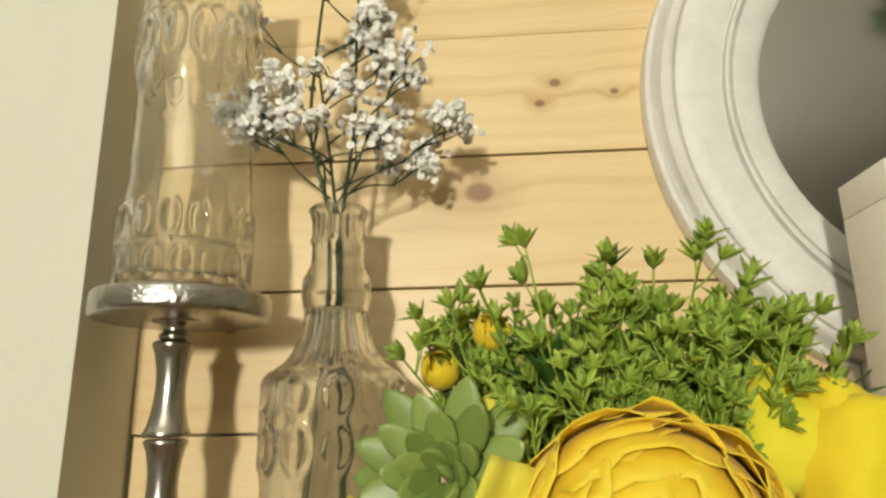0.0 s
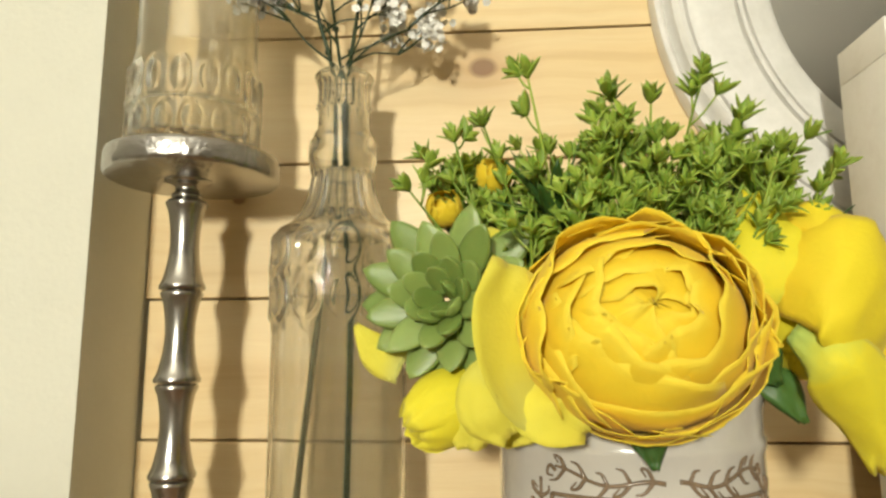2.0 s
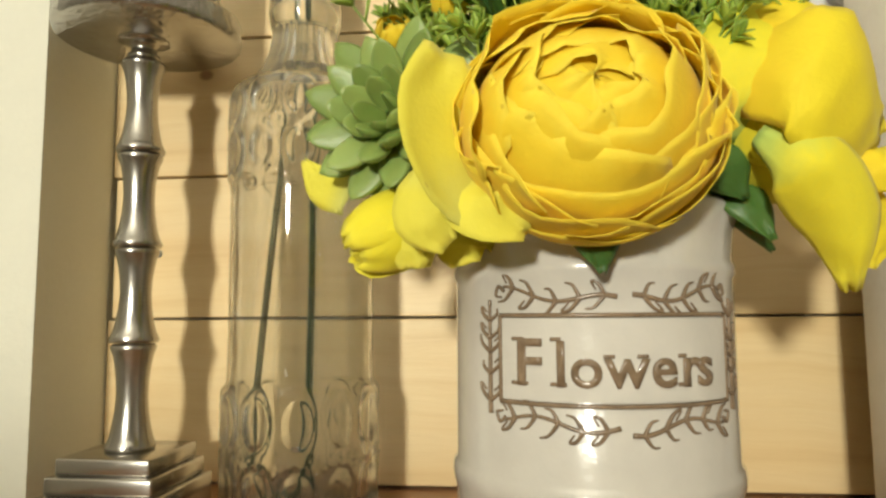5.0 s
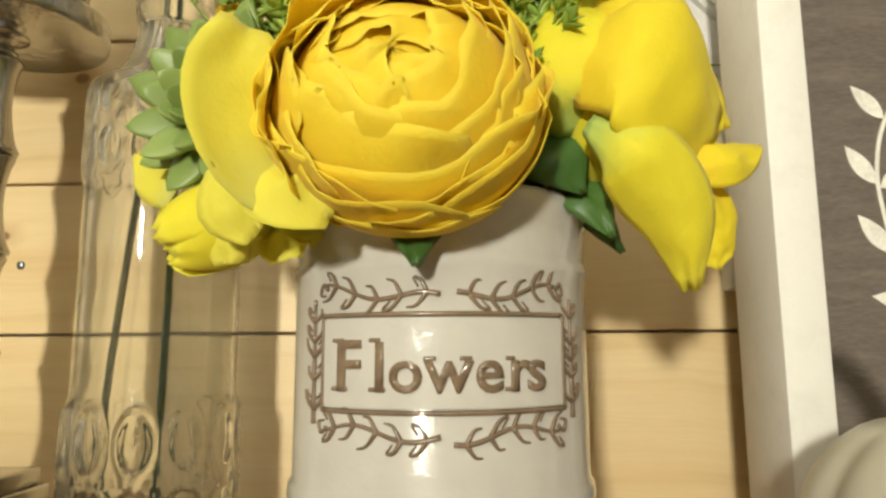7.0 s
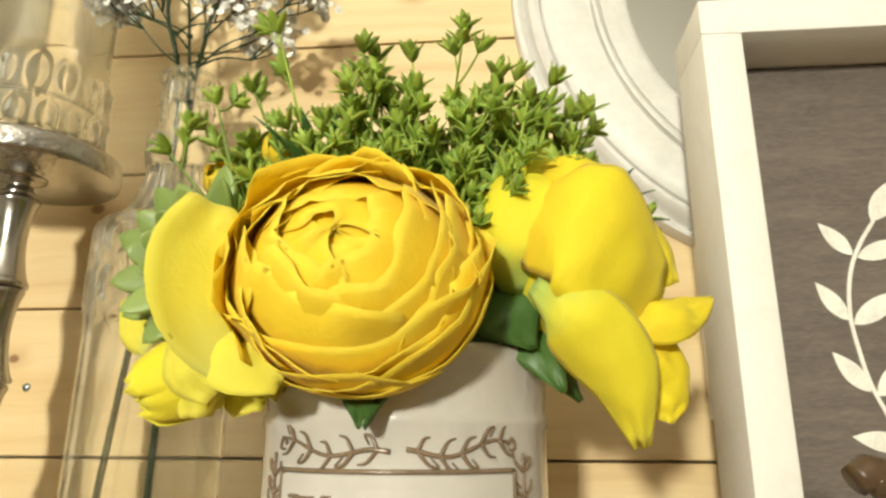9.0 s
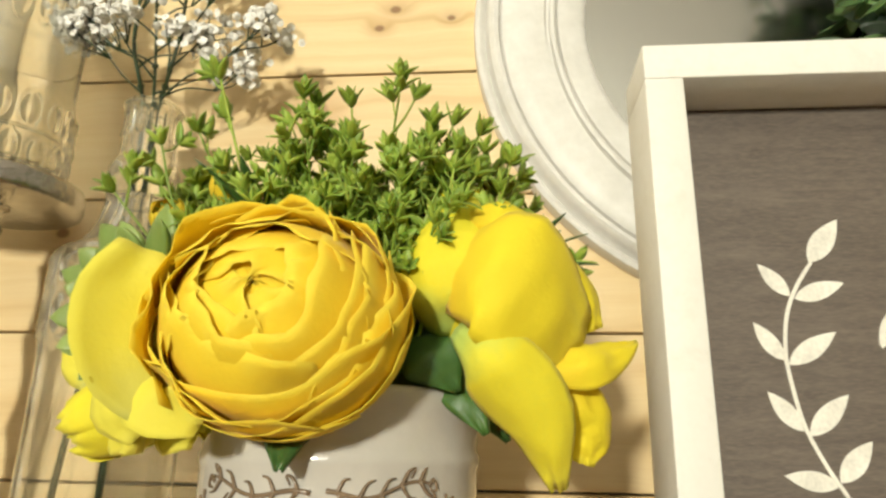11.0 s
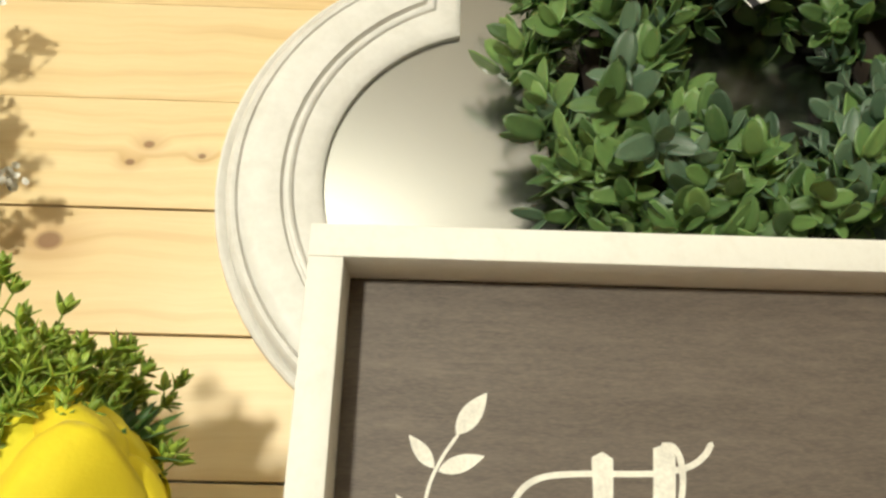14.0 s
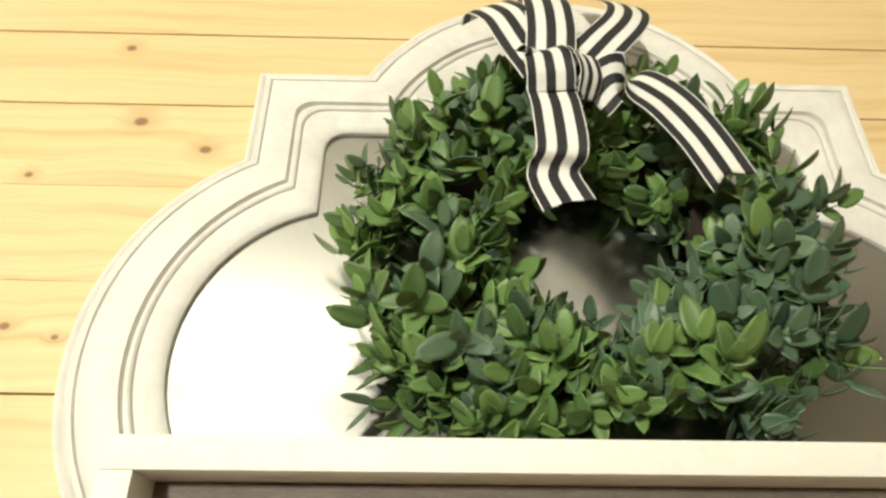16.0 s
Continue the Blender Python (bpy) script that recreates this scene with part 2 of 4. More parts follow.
def add_grid(bm, pts, close_u=False, close_v=False, mat=0):
    """pts[i][j] -> quads between neighbouring rows and columns."""
    vs = [[bm.verts.new(p) for p in row] for row in pts]
    n, m = len(vs), len(vs[0])
    for i in range(n if close_u else n - 1):
        for j in range(m if close_v else m - 1):
            f = bm.faces.new((vs[i][j], vs[(i + 1) % n][j], vs[(i + 1) % n][(j + 1) % m], vs[i][(j + 1) % m]))
            f.material_index = mat
    return vs


def lathe(bm, prof, segs=48, at=(0, 0, 0), shape=None):
    """prof: (r, z) pairs, turned round z; shape(r, z, angle) may bend the radius."""
    pts = []
    for r, z in prof:
        row = []
        for k in range(segs):
            a = 2 * math.pi * k / segs
            q = shape(r, z, a) if shape else r
            row.append((at[0] + q * math.cos(a), at[1] + q * math.sin(a), at[2] + z))
        pts.append(row)
    vs = add_grid(bm, pts, close_v=True)
    if prof[0][0] > 1e-5:
        bm.faces.new(list(reversed(vs[0])))
    if prof[-1][0] > 1e-5:
        bm.faces.new(vs[-1])
    bmesh.ops.remove_doubles(bm, verts=bm.verts, dist=1e-6)
    return bm


def ring_lathe(bm, prof, segs=64, at=(0, 0, 0), shape=None):
    """A closed profile (r, z) turned round z: a hollow vessel."""
    pts = []
    for r, z in prof:
        pts.append([])
        for k in range(segs):
            a = 2 * math.pi * k / segs
            q = shape(r, z, a) if shape else r
            pts[-1].append((at[0] + q * math.cos(a), at[1] + q * math.sin(a), at[2] + z))
    add_grid(bm, pts, close_v=True)
    bmesh.ops.remove_doubles(bm, verts=bm.verts, dist=1e-6)
    return bm


def spline(pts, n):
    """n points on a Catmull-Rom curve through pts."""
    P = [Vector(p) for p in pts]
    P = [P[0] * 2 - P[1]] + P + [P[-1] * 2 - P[-2]]
    out = []
    for k in range(n):
        u = k / (n - 1) * (len(P) - 3)
        i = min(int(u), len(P) - 4)
        t = u - i
        a, b, c, d = P[i:i + 4]
        out.append(0.5 * ((2 * b) + (c - a) * t + (2 * a - 5 * b + 4 * c - d) * t * t + (3 * b - a - 3 * c + d) * t ** 3))
    return out


def tube(bm, pts, r0, r1=None, segs=6, mat=0):
    r1 = r0 if r1 is None else r1
    rows = []
    n = len(pts)
    side = None
    for k, p in enumerate(pts):
        d = (pts[min(k + 1, n - 1)] - pts[max(k - 1, 0)]).normalized()
        if side is None:
            side = d.orthogonal().normalized()
        side = (side - d * side.dot(d)).normalized()
        up = d.cross(side)
        r = r0 + (r1 - r0) * k / (n - 1)
        rows.append([p + (side * math.cos(a) + up * math.sin(a)) * r for a in [2 * math.pi * j / segs for j in range(segs)]])
    vs = add_grid(bm, rows, close_v=True, mat=mat)
    bm.faces.new(list(reversed(vs[0]))).material_index = mat
    bm.faces.new(vs[-1]).material_index = mat


def box(bm, lo, hi, bevel=0.0):
    r = bmesh.ops.create_cube(bm, size=1.0)
    for v in r["verts"]:
        v.co = Vector([lo[i] + (v.co[i] + 0.5) * (hi[i] - lo[i]) for i in range(3)])
    if bevel:
        es = list({e for v in r["verts"] for e in v.link_edges})
        bmesh.ops.bevel(bm, geom=es, offset=bevel, segments=2, affect="EDGES", profile=0.5)


def frame_of(axis, twist=0.0):
    """A rotation whose z looks along axis."""
    return Vector(axis).to_track_quat("Z", "Y").to_matrix().to_4x4() @ Matrix.Rotation(twist, 4, "Z")


def sheet(bm, P, t, mat=0):
    """A thin closed sheet of thickness t over the grid of points P[row][col]; rows run base to tip."""
    lay = bm.verts.layers.float.get("along") or bm.verts.layers.float.new("along")
    n, m = len(P), len(P[0])
    rows = []
    for i in range(n):
        top, bot = [], []
        for j in range(m):
            du = P[i][min(j + 1, m - 1)] - P[i][max(j - 1, 0)]
            dv = P[min(i + 1, n - 1)][j] - P[max(i - 1, 0)][j]
            nn = du.cross(dv)
            nn = nn.normalized() if nn.length > 1e-12 else Vector((0, 0, 1))
            top.append(P[i][j] + nn * t / 2)
            bot.append(P[i][j] - nn * t / 2)
        rows.append(top + bot[::-1])
    vs = add_grid(bm, rows, close_v=True, mat=mat)
    for i, row in enumerate(vs):
        for v in row:
            v[lay] = i / (n - 1)
    for row in (vs[0], vs[-1]):
        for j in range(m - 1):
            bm.faces.new((row[j], row[j + 1], row[2 * m - 2 - j], row[2 * m - 1 - j])).material_index = mat


def free_petal(pts, widths, normal, curl=0.0, seed=0, nu=9, nv=12, ruffle=0.0015):
    """A loose petal along a curve, its face towards normal."""
    line = spline(pts, nv)
    ws = [w.x for w in spline([(w, 0, 0) for w in widths], nv)]
    P = []
    N = Vector(normal).normalized()
    for i, c in enumerate(line):
        d = (line[min(i + 1, nv - 1)] - line[max(i - 1, 0)]).normalized()
        s = d.cross(N).normalized()
        n = s.cross(d).normalized()
        row = []
        for j in range(nu):
            u = -1 + 2 * j / (nu - 1)
            w = noise.noise(Vector((u * 2 + seed, i * 0.4, seed * 1.3)))
            row.append(c + s * u * ws[i] + n * (-curl * u * u * ws[i] + ruffle * w * (1 + i / nv)))
        P.append(row)
    return P


def petal_part(name, P, mat, parent, label="", t=0.0005):
    bm = bmesh.new()
    sheet(bm, P, t)
    return part(name, bm, mat, parent, label)


def leaf_grid(L, W, fold=0.25, bend=0.2, nu=5, nv=6, point=1.0):
    P = []
    for i in range(nv):
        v = i / (nv - 1)
        w = W * math.sin(math.pi * min(1, v ** 0.8 * 0.97 + 0.03)) ** (0.75 * point)
        row = []
        for j in range(nu):
            u = -1 + 2 * j / (nu - 1)
            row.append(Vector((u * w, v * L, -bend * L * v * v + fold * abs(u) * w)))
        P.append(row)
    return P


# ---- the large structure ----
PLANK0, PITCH = 0.155, 0.138


def room():
    def wall(name, lo, hi, mat, label):
        bm = bmesh.new()
        box(bm, lo, hi)
        ob = new(name, finish(bm, name, mat, False))
        return tagged(ob, label, "wall" if "wall" in name else name, kind="structure")

    wall("wall_left", (-2.6, -0.1, -1.45), (-0.372, 0.03, 1.75), WALLPAINT, "cream painted wall face beside the plank recess")
    wall("wall_back", (-0.372, 0.02, -1.45), (3.0, 0.10, 1.75), ROOMPAINT, "plain wall behind the pine planks")
    wall("wall_side_west", (-2.7, -5.2, -1.45), (-2.6, 0.03, 1.75), ROOMPAINT, "plain beige side wall of the room")
    wall("wall_side_east", (3.0, -5.2, -1.45), (3.1, 0.1, 1.75), ROOMPAINT, "plain beige side wall of the room")
    wall("wall_front", (-2.7, -5.3, -1.45), (3.1, -5.2, 1.75), ROOMPAINT, "plain beige wall across the room")
    wall("ceiling", (-2.7, -5.3, 1.75), (3.1, 0.1, 1.85), CEILPAINT, "plain white ceiling")
    wall("floor", (-2.7, -5.3, -1.55), (3.1, 0.1, -1.45), FLOORWOOD, "brown wooden floor")
    bm = bmesh.new()
    box(bm, (-0.371, -0.42, -0.06), (2.6, 0.0195, 0.0), 0.004)
    tagged(new("shelf", finish(bm, "shelf", SHELF, False)), "reddish brown wooden mantel shelf against the planks", "shelf", kind="structure")


room()


def chamfer_board(x0, x1, z0, z1, y0=0.0, y1=0.018, c=0.0012):
    bm = bmesh.new()
    prof = [(y1, z0), (y0 + c, z0), (y0, z0 + c), (y0, z1 - c), (y0 + c, z1), (y1, z1)]
    add_grid(bm, [[Vector((x, y, z)) for y, z in prof] for x in (x0, x1)], close_v=True)
    ends = {}
    for v in bm.verts:
        ends.setdefault(round(v.co.x, 5), []).append(v)
    for vs in ends.values():
        bm.faces.new(vs)
    return bm


def mirror_outline(a, h, e, n=26, round_r=0.0, cx=0.721, cz=0.609):
    """A square of half-width a with a round lobe on each side: h is the lobe's half chord, e its reach."""
    R = ((e - a) ** 2 + h * h) / (2 * (e - a))
    half = math.asin(min(1, h / R))
    pts = []
    for q in range(4):
        turn = math.pi / 2 * q
        loc = []
        for k in range(n + 1):
            t = -half + 2 * half * k / n
            loc.append((e - R + R * math.cos(t), R * math.sin(t)))
        if round_r > 0:
            for k in range(5):
                t = math.pi / 2 * k / 4
                loc.append((a - round_r + round_r * math.cos(t), a - round_r + round_r * math.sin(t)))
        else:
            loc += [(a, a - (a - h) * 0.25), (a, a - (a - h) * 0.02), (a, a), (a - (a - h) * 0.02, a), (a - (a - h) * 0.25, a)]
        c, s = math.cos(turn), math.sin(turn)
        pts += [(cx + x * c - z * s, cz + x * s + z * c) for x, z in loc]
    return pts


def wall_mirror():
    root = thing("wall_mirror", "whitewashed quatrefoil wall mirror with moulded wooden frame", "mirror")
    O, G, I = (0.42, 0.268, 0.578), (0.357, 0.229, 0.503), (0.318, 0.192, 0.464)

    def at(s):
        A, B, f = (O, G, s) if s <= 1 else (G, I, s - 1)
        rr = 0.0 if s < 0.7 else min(0.028, (s - 0.7) * 0.09)
        return mirror_outline(*[p + (q - p) * f for p, q in zip(A, B)], round_r=rr + 1e-4)

    prof = [(0.0, -0.001), (0.0, -0.010), (0.02, -0.0135), (0.07, -0.015), (0.12, -0.0135), (0.15, -0.0095), (0.17, -0.0135), (0.2, -0.0205), (0.27, -0.024), (0.33, -0.0232),
            (0.355, -0.0185), (0.375, -0.0235), (0.45, -0.027), (0.6, -0.0285), (0.85, -0.0285), (0.955, -0.028), (0.975, -0.0205), (1.03, -0.0200), (1.06, -0.0275), (1.14, -0.0285), (1.2, -0.0272), (1.23, -0.0215), (1.27, -0.0272),
            (1.4, -0.028), (1.8, -0.0275), (1.93, -0.0262), (2.0, -0.0225), (2.0, -0.008)]
    bm = bmesh.new()
    add_grid(bm, [[Vector((x, y, z)) for x, z in at(s)] for s, y in [(s, y * (1.4 - 0.36 * s)) for s, y in prof]], close_v=True)
    fr = part("frame", bm, WHITEWASH, root)
    md = fr.modifiers.new("edges", "EDGE_SPLIT")
    md.split_angle = radians(38)
    bm = bmesh.new()
    out = at(2.0)
    inner = [bm.verts.new((0.721 + (x - 0.721) * 1.004, -0.0095, 0.609 + (z - 0.609) * 1.004)) for x, z in out]
    back = [bm.verts.new((v.co.x, -0.004, v.co.z)) for v in inner]
    bm.faces.new(inner)
    bm.faces.new(back[::-1])
    for k in range(len(inner)):
        bm.faces.new((inner[k], inner[k - 1], back[k - 1], back[k]))
    part("mirror_pane", bm, MIRROR, root, "hazy silver mirror pane", False)
    return root


wall_mirror()


# ---- the framed sign ----
def wooden_sign():
    root = thing("wooden_sign", "white-framed grey wooden sign with white script standing on the shelf", "sign")
    x0, x1, z1, yf, yb, w = 0.278, 1.165, 0.4895, -0.157, -0.088, 0.0285
    for name, lo, hi in (("side_board", (x0, yf, 0.0), (x0 + w, yb, z1 - w - 0.0003)), ("side_board", (x1 - w, yf, 0.0), (x1, yb, z1 - w - 0.0003)),
                         ("top_board", (x0, yf, z1 - w), (x1, yb, z1)), ("bottom_board", (x0 + w + 0.0003, yf, 0.0), (x1 - w - 0.0003, yb, w))):
        bm = bmesh.new()
        box(bm, lo, hi, 0.0008)
        part(name, bm, SIGNWHITE, root)
    bm = bmesh.new()
    box(bm, (x0 + w + 0.0002, -0.105, w + 0.0003), (x1 - w - 0.0002, -0.096, z1 - w - 0.0005))
    panel = part("panel", bm, SIGNGREY, root, "weathered grey-brown wooden panel", False)
    ys = -0.1052
    lift = [0.0006]

    def flat(name, outline, mat=LETTER):
        bm = bmesh.new()
        a = [bm.verts.new((x, ys - 0.0006, z)) for x, z in outline]
        b = [bm.verts.new((x, ys + 0.0004, z)) for x, z in outline]
        bm.faces.new(a)
        for k in range(len(a)):
            bm.faces.new((a[k], a[k - 1], b[k - 1], b[k]))
        part(name, bm, mat, panel, smooth=False)

    def leaf(p, q, wd, lean=0.0):
        p, q = Vector((*p, 0)), Vector((*q, 0))
        d = q - p
        s = Vector((-d.y, d.x, 0)).normalized()
        up = [p + d * t + s * (wd * math.sin(math.pi * t ** 0.85) ** 0.9 + lean * math.sin(math.pi * t)) for t in [k / 12 for k in range(13)]]
        dn = [p + d * t - s * (wd * math.sin(math.pi * t ** 0.85) ** 0.9 - lean * math.sin(math.pi * t)) for t in [k / 12 for k in range(12, -1, -1)]]
        flat("painted_leaf", [(v.x, v.y) for v in up + dn[1:-1]])

    def stroke(name, pts, w0, w1=None, n=40, wmid=None):
        w1 = w0 if w1 is None else w1
        line = spline([(x, z, 0) for x, z in pts], n)
        L, Rr = [], []
        for k, p in enumerate(line):
            d = (line[min(k + 1, n - 1)] - line[max(k - 1, 0)]).normalized()
            s = Vector((-d.y, d.x, 0))
            t = k / (n - 1)
            w = w0 + (w1 - w0) * t
            cap = math.sqrt(max(0.0, 1 - max(0, abs(2 * t - 1) - 0.94) ** 2 / 0.06 ** 2)) * 0.9 + 0.1
            L.append(p + s * w / 2 * cap)
            Rr.append(p - s * w / 2 * cap)
        bm = bmesh.new()
        lift[0] += 0.00025
        add_grid(bm, [[Vector((p.x, ys - lift[0], p.y)) for p in L], [Vector((p.x, ys - lift[0], p.y)) for p in Rr]])
        r = bmesh.ops.extrude_face_region(bm, geom=bm.faces[:])
        for v in r["geom"]:
            if isinstance(v, bmesh.types.BMVert):
                v.co.y = ys + 0.0003
        part(name, bm, LETTER, panel, smooth=False)

    stroke("painted_stem", [(0.404, 0.332), (0.390, 0.312), (0.380, 0.290), (0.3755, 0.262), (0.377, 0.238), (0.382, 0.210), (0.392, 0.185), (0.403, 0.165), (0.418, 0.14), (0.43, 0.115)], 0.0028, n=60)
    for p, q, wd in (((0.401, 0.330), (0.426, 0.364), 0.0085), ((0.384, 0.304), (0.363, 0.329), 0.006), ((0.387, 0.302), (0.424, 0.314), 0.0068),
                     ((0.374, 0.256), (0.355, 0.284), 0.0062), ((0.377, 0.253), (0.413, 0.277), 0.0072), ((0.381, 0.206), (0.3595, 0.2335), 0.0066), ((0.385, 0.203), (0.415, 0.232), 0.0072),
                     ((0.4, 0.17), (0.364, 0.176), 0.0068), ((0.401, 0.172), (0.426, 0.2), 0.0074), ((0.42, 0.135), (0.385, 0.145), 0.0068), ((0.421, 0.138), (0.445, 0.162), 0.007)):
        leaf(p, q, wd)
    stroke("painted_letter_t_bar", [(0.4435, 0.265), (0.447, 0.281), (0.457, 0.293), (0.474, 0.3), (0.506, 0.3025), (0.54, 0.303), (0.565, 0.3045), (0.588, 0.31), (0.601, 0.319), (0.608, 0.329)], 0.0048, n=60)
    stroke("painted_letter_t", [(0.518, 0.319), (0.5165, 0.285), (0.515, 0.25), (0.516, 0.222), (0.521, 0.200), (0.531, 0.186), (0.543, 0.189)], 0.0175, 0.006, n=50)
    stroke("painted_letter_h", [(0.5685, 0.326), (0.565, 0.29), (0.559, 0.25), (0.554, 0.215), (0.552, 0.186)], 0.0175, 0.0165, n=40)
    stroke("painted_letter_h_loop", [(0.566, 0.325), (0.576, 0.324), (0.581, 0.311), (0.579, 0.290), (0.571, 0.268), (0.562, 0.246)], 0.0055, 0.004, n=40)
    stroke("painted_letter_h_arch", [(0.558, 0.212), (0.57, 0.238), (0.586, 0.257), (0.602, 0.265), (0.613, 0.258), (0.614, 0.236), (0.611, 0.21), (0.618, 0.188), (0.632, 0.19)], 0.006, 0.008, n=50)
    stroke("painted_letter_a", [(0.668, 0.262), (0.655, 0.266), (0.64, 0.255), (0.632, 0.232), (0.634, 0.206), (0.646, 0.188), (0.66, 0.196), (0.668, 0.222), (0.671, 0.256)], 0.0085, 0.008, n=60)
    stroke("painted_letter_a_tail", [(0.672, 0.264), (0.671, 0.235), (0.672, 0.205), (0.68, 0.188), (0.695, 0.196)], 0.014, 0.006, n=40)
    return root


wooden_sign()


# ---- candlestick with its glass hurricane ----
def candle_stand():
    root = thing("candle_stand", "tall nickel candle pedestal with bamboo-jointed stem on a stepped square base", "candle holder")
    cx, cy = -0.287, -0.096
    for name, s, z0, z1 in (("base_plate", 0.0475, 0.0, 0.026), ("base_step", 0.0425, 0.0262, 0.0395), ("base_step", 0.0375, 0.0397, 0.0525)):
        bm = bmesh.new()
        box(bm, (cx - s, cy - s, z0), (cx + s, cy + s, z1), 0.0018)
        part(name, bm, NICKEL, root)
    joints = [0.0525, 0.137, 0.2145, 0.293, 0.372]
    for k in range(4):
        a, b = joints[k], joints[k + 1]
        h = b - a
        prof = [(0.0105, a + 0.0002), (0.0185, a + 0.0004), (0.0192, a + 0.003), (0.0178, a + 0.006)]
        for t in (0.12, 0.22, 0.35, 0.5, 0.65, 0.78, 0.88):
            prof.append((0.0118 + 0.0062 * abs(2 * t - 1.06) ** 1.9 * 1.05, a + h * t))
        prof += [(0.0168, b - 0.0055), (0.0176, b - 0.003), (0.016, b - 0.0008), (0.0105, b - 0.0004)]
        bm = bmesh.new()
        lathe(bm, prof, 40, (cx, cy, 0))
        part("stem_joint", bm, NICKEL, root)
    bm = bmesh.new()
    lathe(bm, [(0.0105, 0.372), (0.0128, 0.374), (0.0128, 0.377), (0.0100, 0.379), (0.0100, 0.384), (0.014, 0.3865), (0.02, 0.3885), (0.02, 0.3902)], 36, (cx, cy, 0))
    part("collar", bm, NICKEL, root)
    bm = bmesh.new()
    lathe(bm, [(0.0, 0.3895), (0.0712, 0.3895), (0.0730, 0.3908), (0.0738, 0.394), (0.0736, 0.406), (0.0726, 0.4092), (0.070, 0.4105), (0.0, 0.4102)], 72, (cx + 0.005, cy, 0))
    part("drip_plate", bm, HAMMERED, root, "hammered nickel round plate")
    return root


candle_stand()


def ovals(a, z, n, z0, z1, depth):
    """Raised upright ovals round a vessel between two heights."""
    u = (a * n / (2 * math.pi)) % 1.0 - 0.5
    v = (z - (z0 + z1) / 2) / ((z1 - z0) / 2)
    d = math.sqrt((u / 0.40) ** 2 + v * v)
    return depth * (math.exp(-((d - 0.85) / 0.16) ** 2) - 0.5 * max(0.0, 1 - d * d))


def vessel(root, name, outer, inner, at, mat, shape, step=0.0022, segs=180):
    """A hollow glass turned from an outer and an inner profile."""
    def dense(pr):
        out = []
        for (r0, z0), (r1, z1) in zip(pr, pr[1:]):
            k = max(1, int(math.hypot(r1 - r0, z1 - z0) / step))
            out += [(r0 + (r1 - r0) * i / k, z0 + (z1 - z0) * i / k) for i in range(k)]
        return out + [pr[-1]]
    bm = bmesh.new()
    pts = []
    for r, z in dense(outer):
        pts.append([(at[0] + (r + (shape(z, a) if r > 0.008 else 0)) * math.cos(a), at[1] + (r + (shape(z, a) if r > 0.008 else 0)) * math.sin(a), at[2] + z) for a in [2 * math.pi * k / segs for k in range(segs)]])
    for r, z in dense(inner):
        pts.append([(at[0] + r * math.cos(a), at[1] + r * math.sin(a), at[2] + z) for a in [2 * math.pi * k / segs for k in range(segs)]])
    add_grid(bm, pts, close_v=True)
    bmesh.ops.remove_doubles(bm, verts=bm.verts, dist=1e-6)
    return part(name, bm, mat, root)


def glass_ring(root, name, at, r, t, mat):
    """A pressed bead round a glass."""
    bm = bmesh.new()
    add_grid(bm, [[(at[0] + (r + t * math.cos(b)) * math.cos(a), at[1] + (r + t * math.cos(b)) * math.sin(a), at[2] + t * math.sin(b)) for b in [2 * math.pi * j / 8 for j in range(8)]] for a in [2 * math.pi * k / 72 for k in range(72)]], close_u=True, close_v=True)
    part(name, bm, mat, root)


def hurricane():
    root = thing("glass_hurricane", "clear pressed-glass cylinder with oval bands on a nickel plate", "vase")

    def sh(z, a):
        s = 0.0
        if z < 0.075:
            s += ovals(a, z, 16, 0.038, 0.074, 0.0026) + ovals(a + 0.2, z, 16, 0.003, 0.034, 0.0026)
        if 0.032 < z < 0.04:
            s += 0.0012 * math.sin(a * 64 + z * 900)
        if z > 0.19:
            s += ovals(a, z, 14, 0.2, 0.25, 0.0026) + 0.0015 * math.sin(a * 14) * (1 if z > 0.255 else 0)
        return s
    outer = [(0.0, 0.0), (0.056, 0.0), (0.0615, 0.003), (0.0625, 0.01), (0.0625, 0.036), (0.0635, 0.04), (0.0625, 0.044), (0.0625, 0.072), (0.0605, 0.078), (0.0585, 0.09), (0.0585, 0.18), (0.061, 0.19), (0.0625, 0.2), (0.0625, 0.25), (0.060, 0.258), (0.0585, 0.32), (0.06, 0.33)]
    inner = [(0.0572, 0.331), (0.0555, 0.32), (0.0555, 0.09), (0.056, 0.02), (0.053, 0.012), (0.0, 0.010)]
    outer, inner = [(r * 0.89, z) for r, z in outer], [(r * 0.885, z) for r, z in inner]
    vessel(root, "glass_body", outer, inner, (-0.284, -0.096, 0.4106), CLEARGLASS, sh)
    glass_ring(root, "pressed_band", (-0.284, -0.096, 0.4486), 0.0568, 0.0016, CLEARGLASS)
    return root


hurricane()

BX, BY = -0.152, -0.08


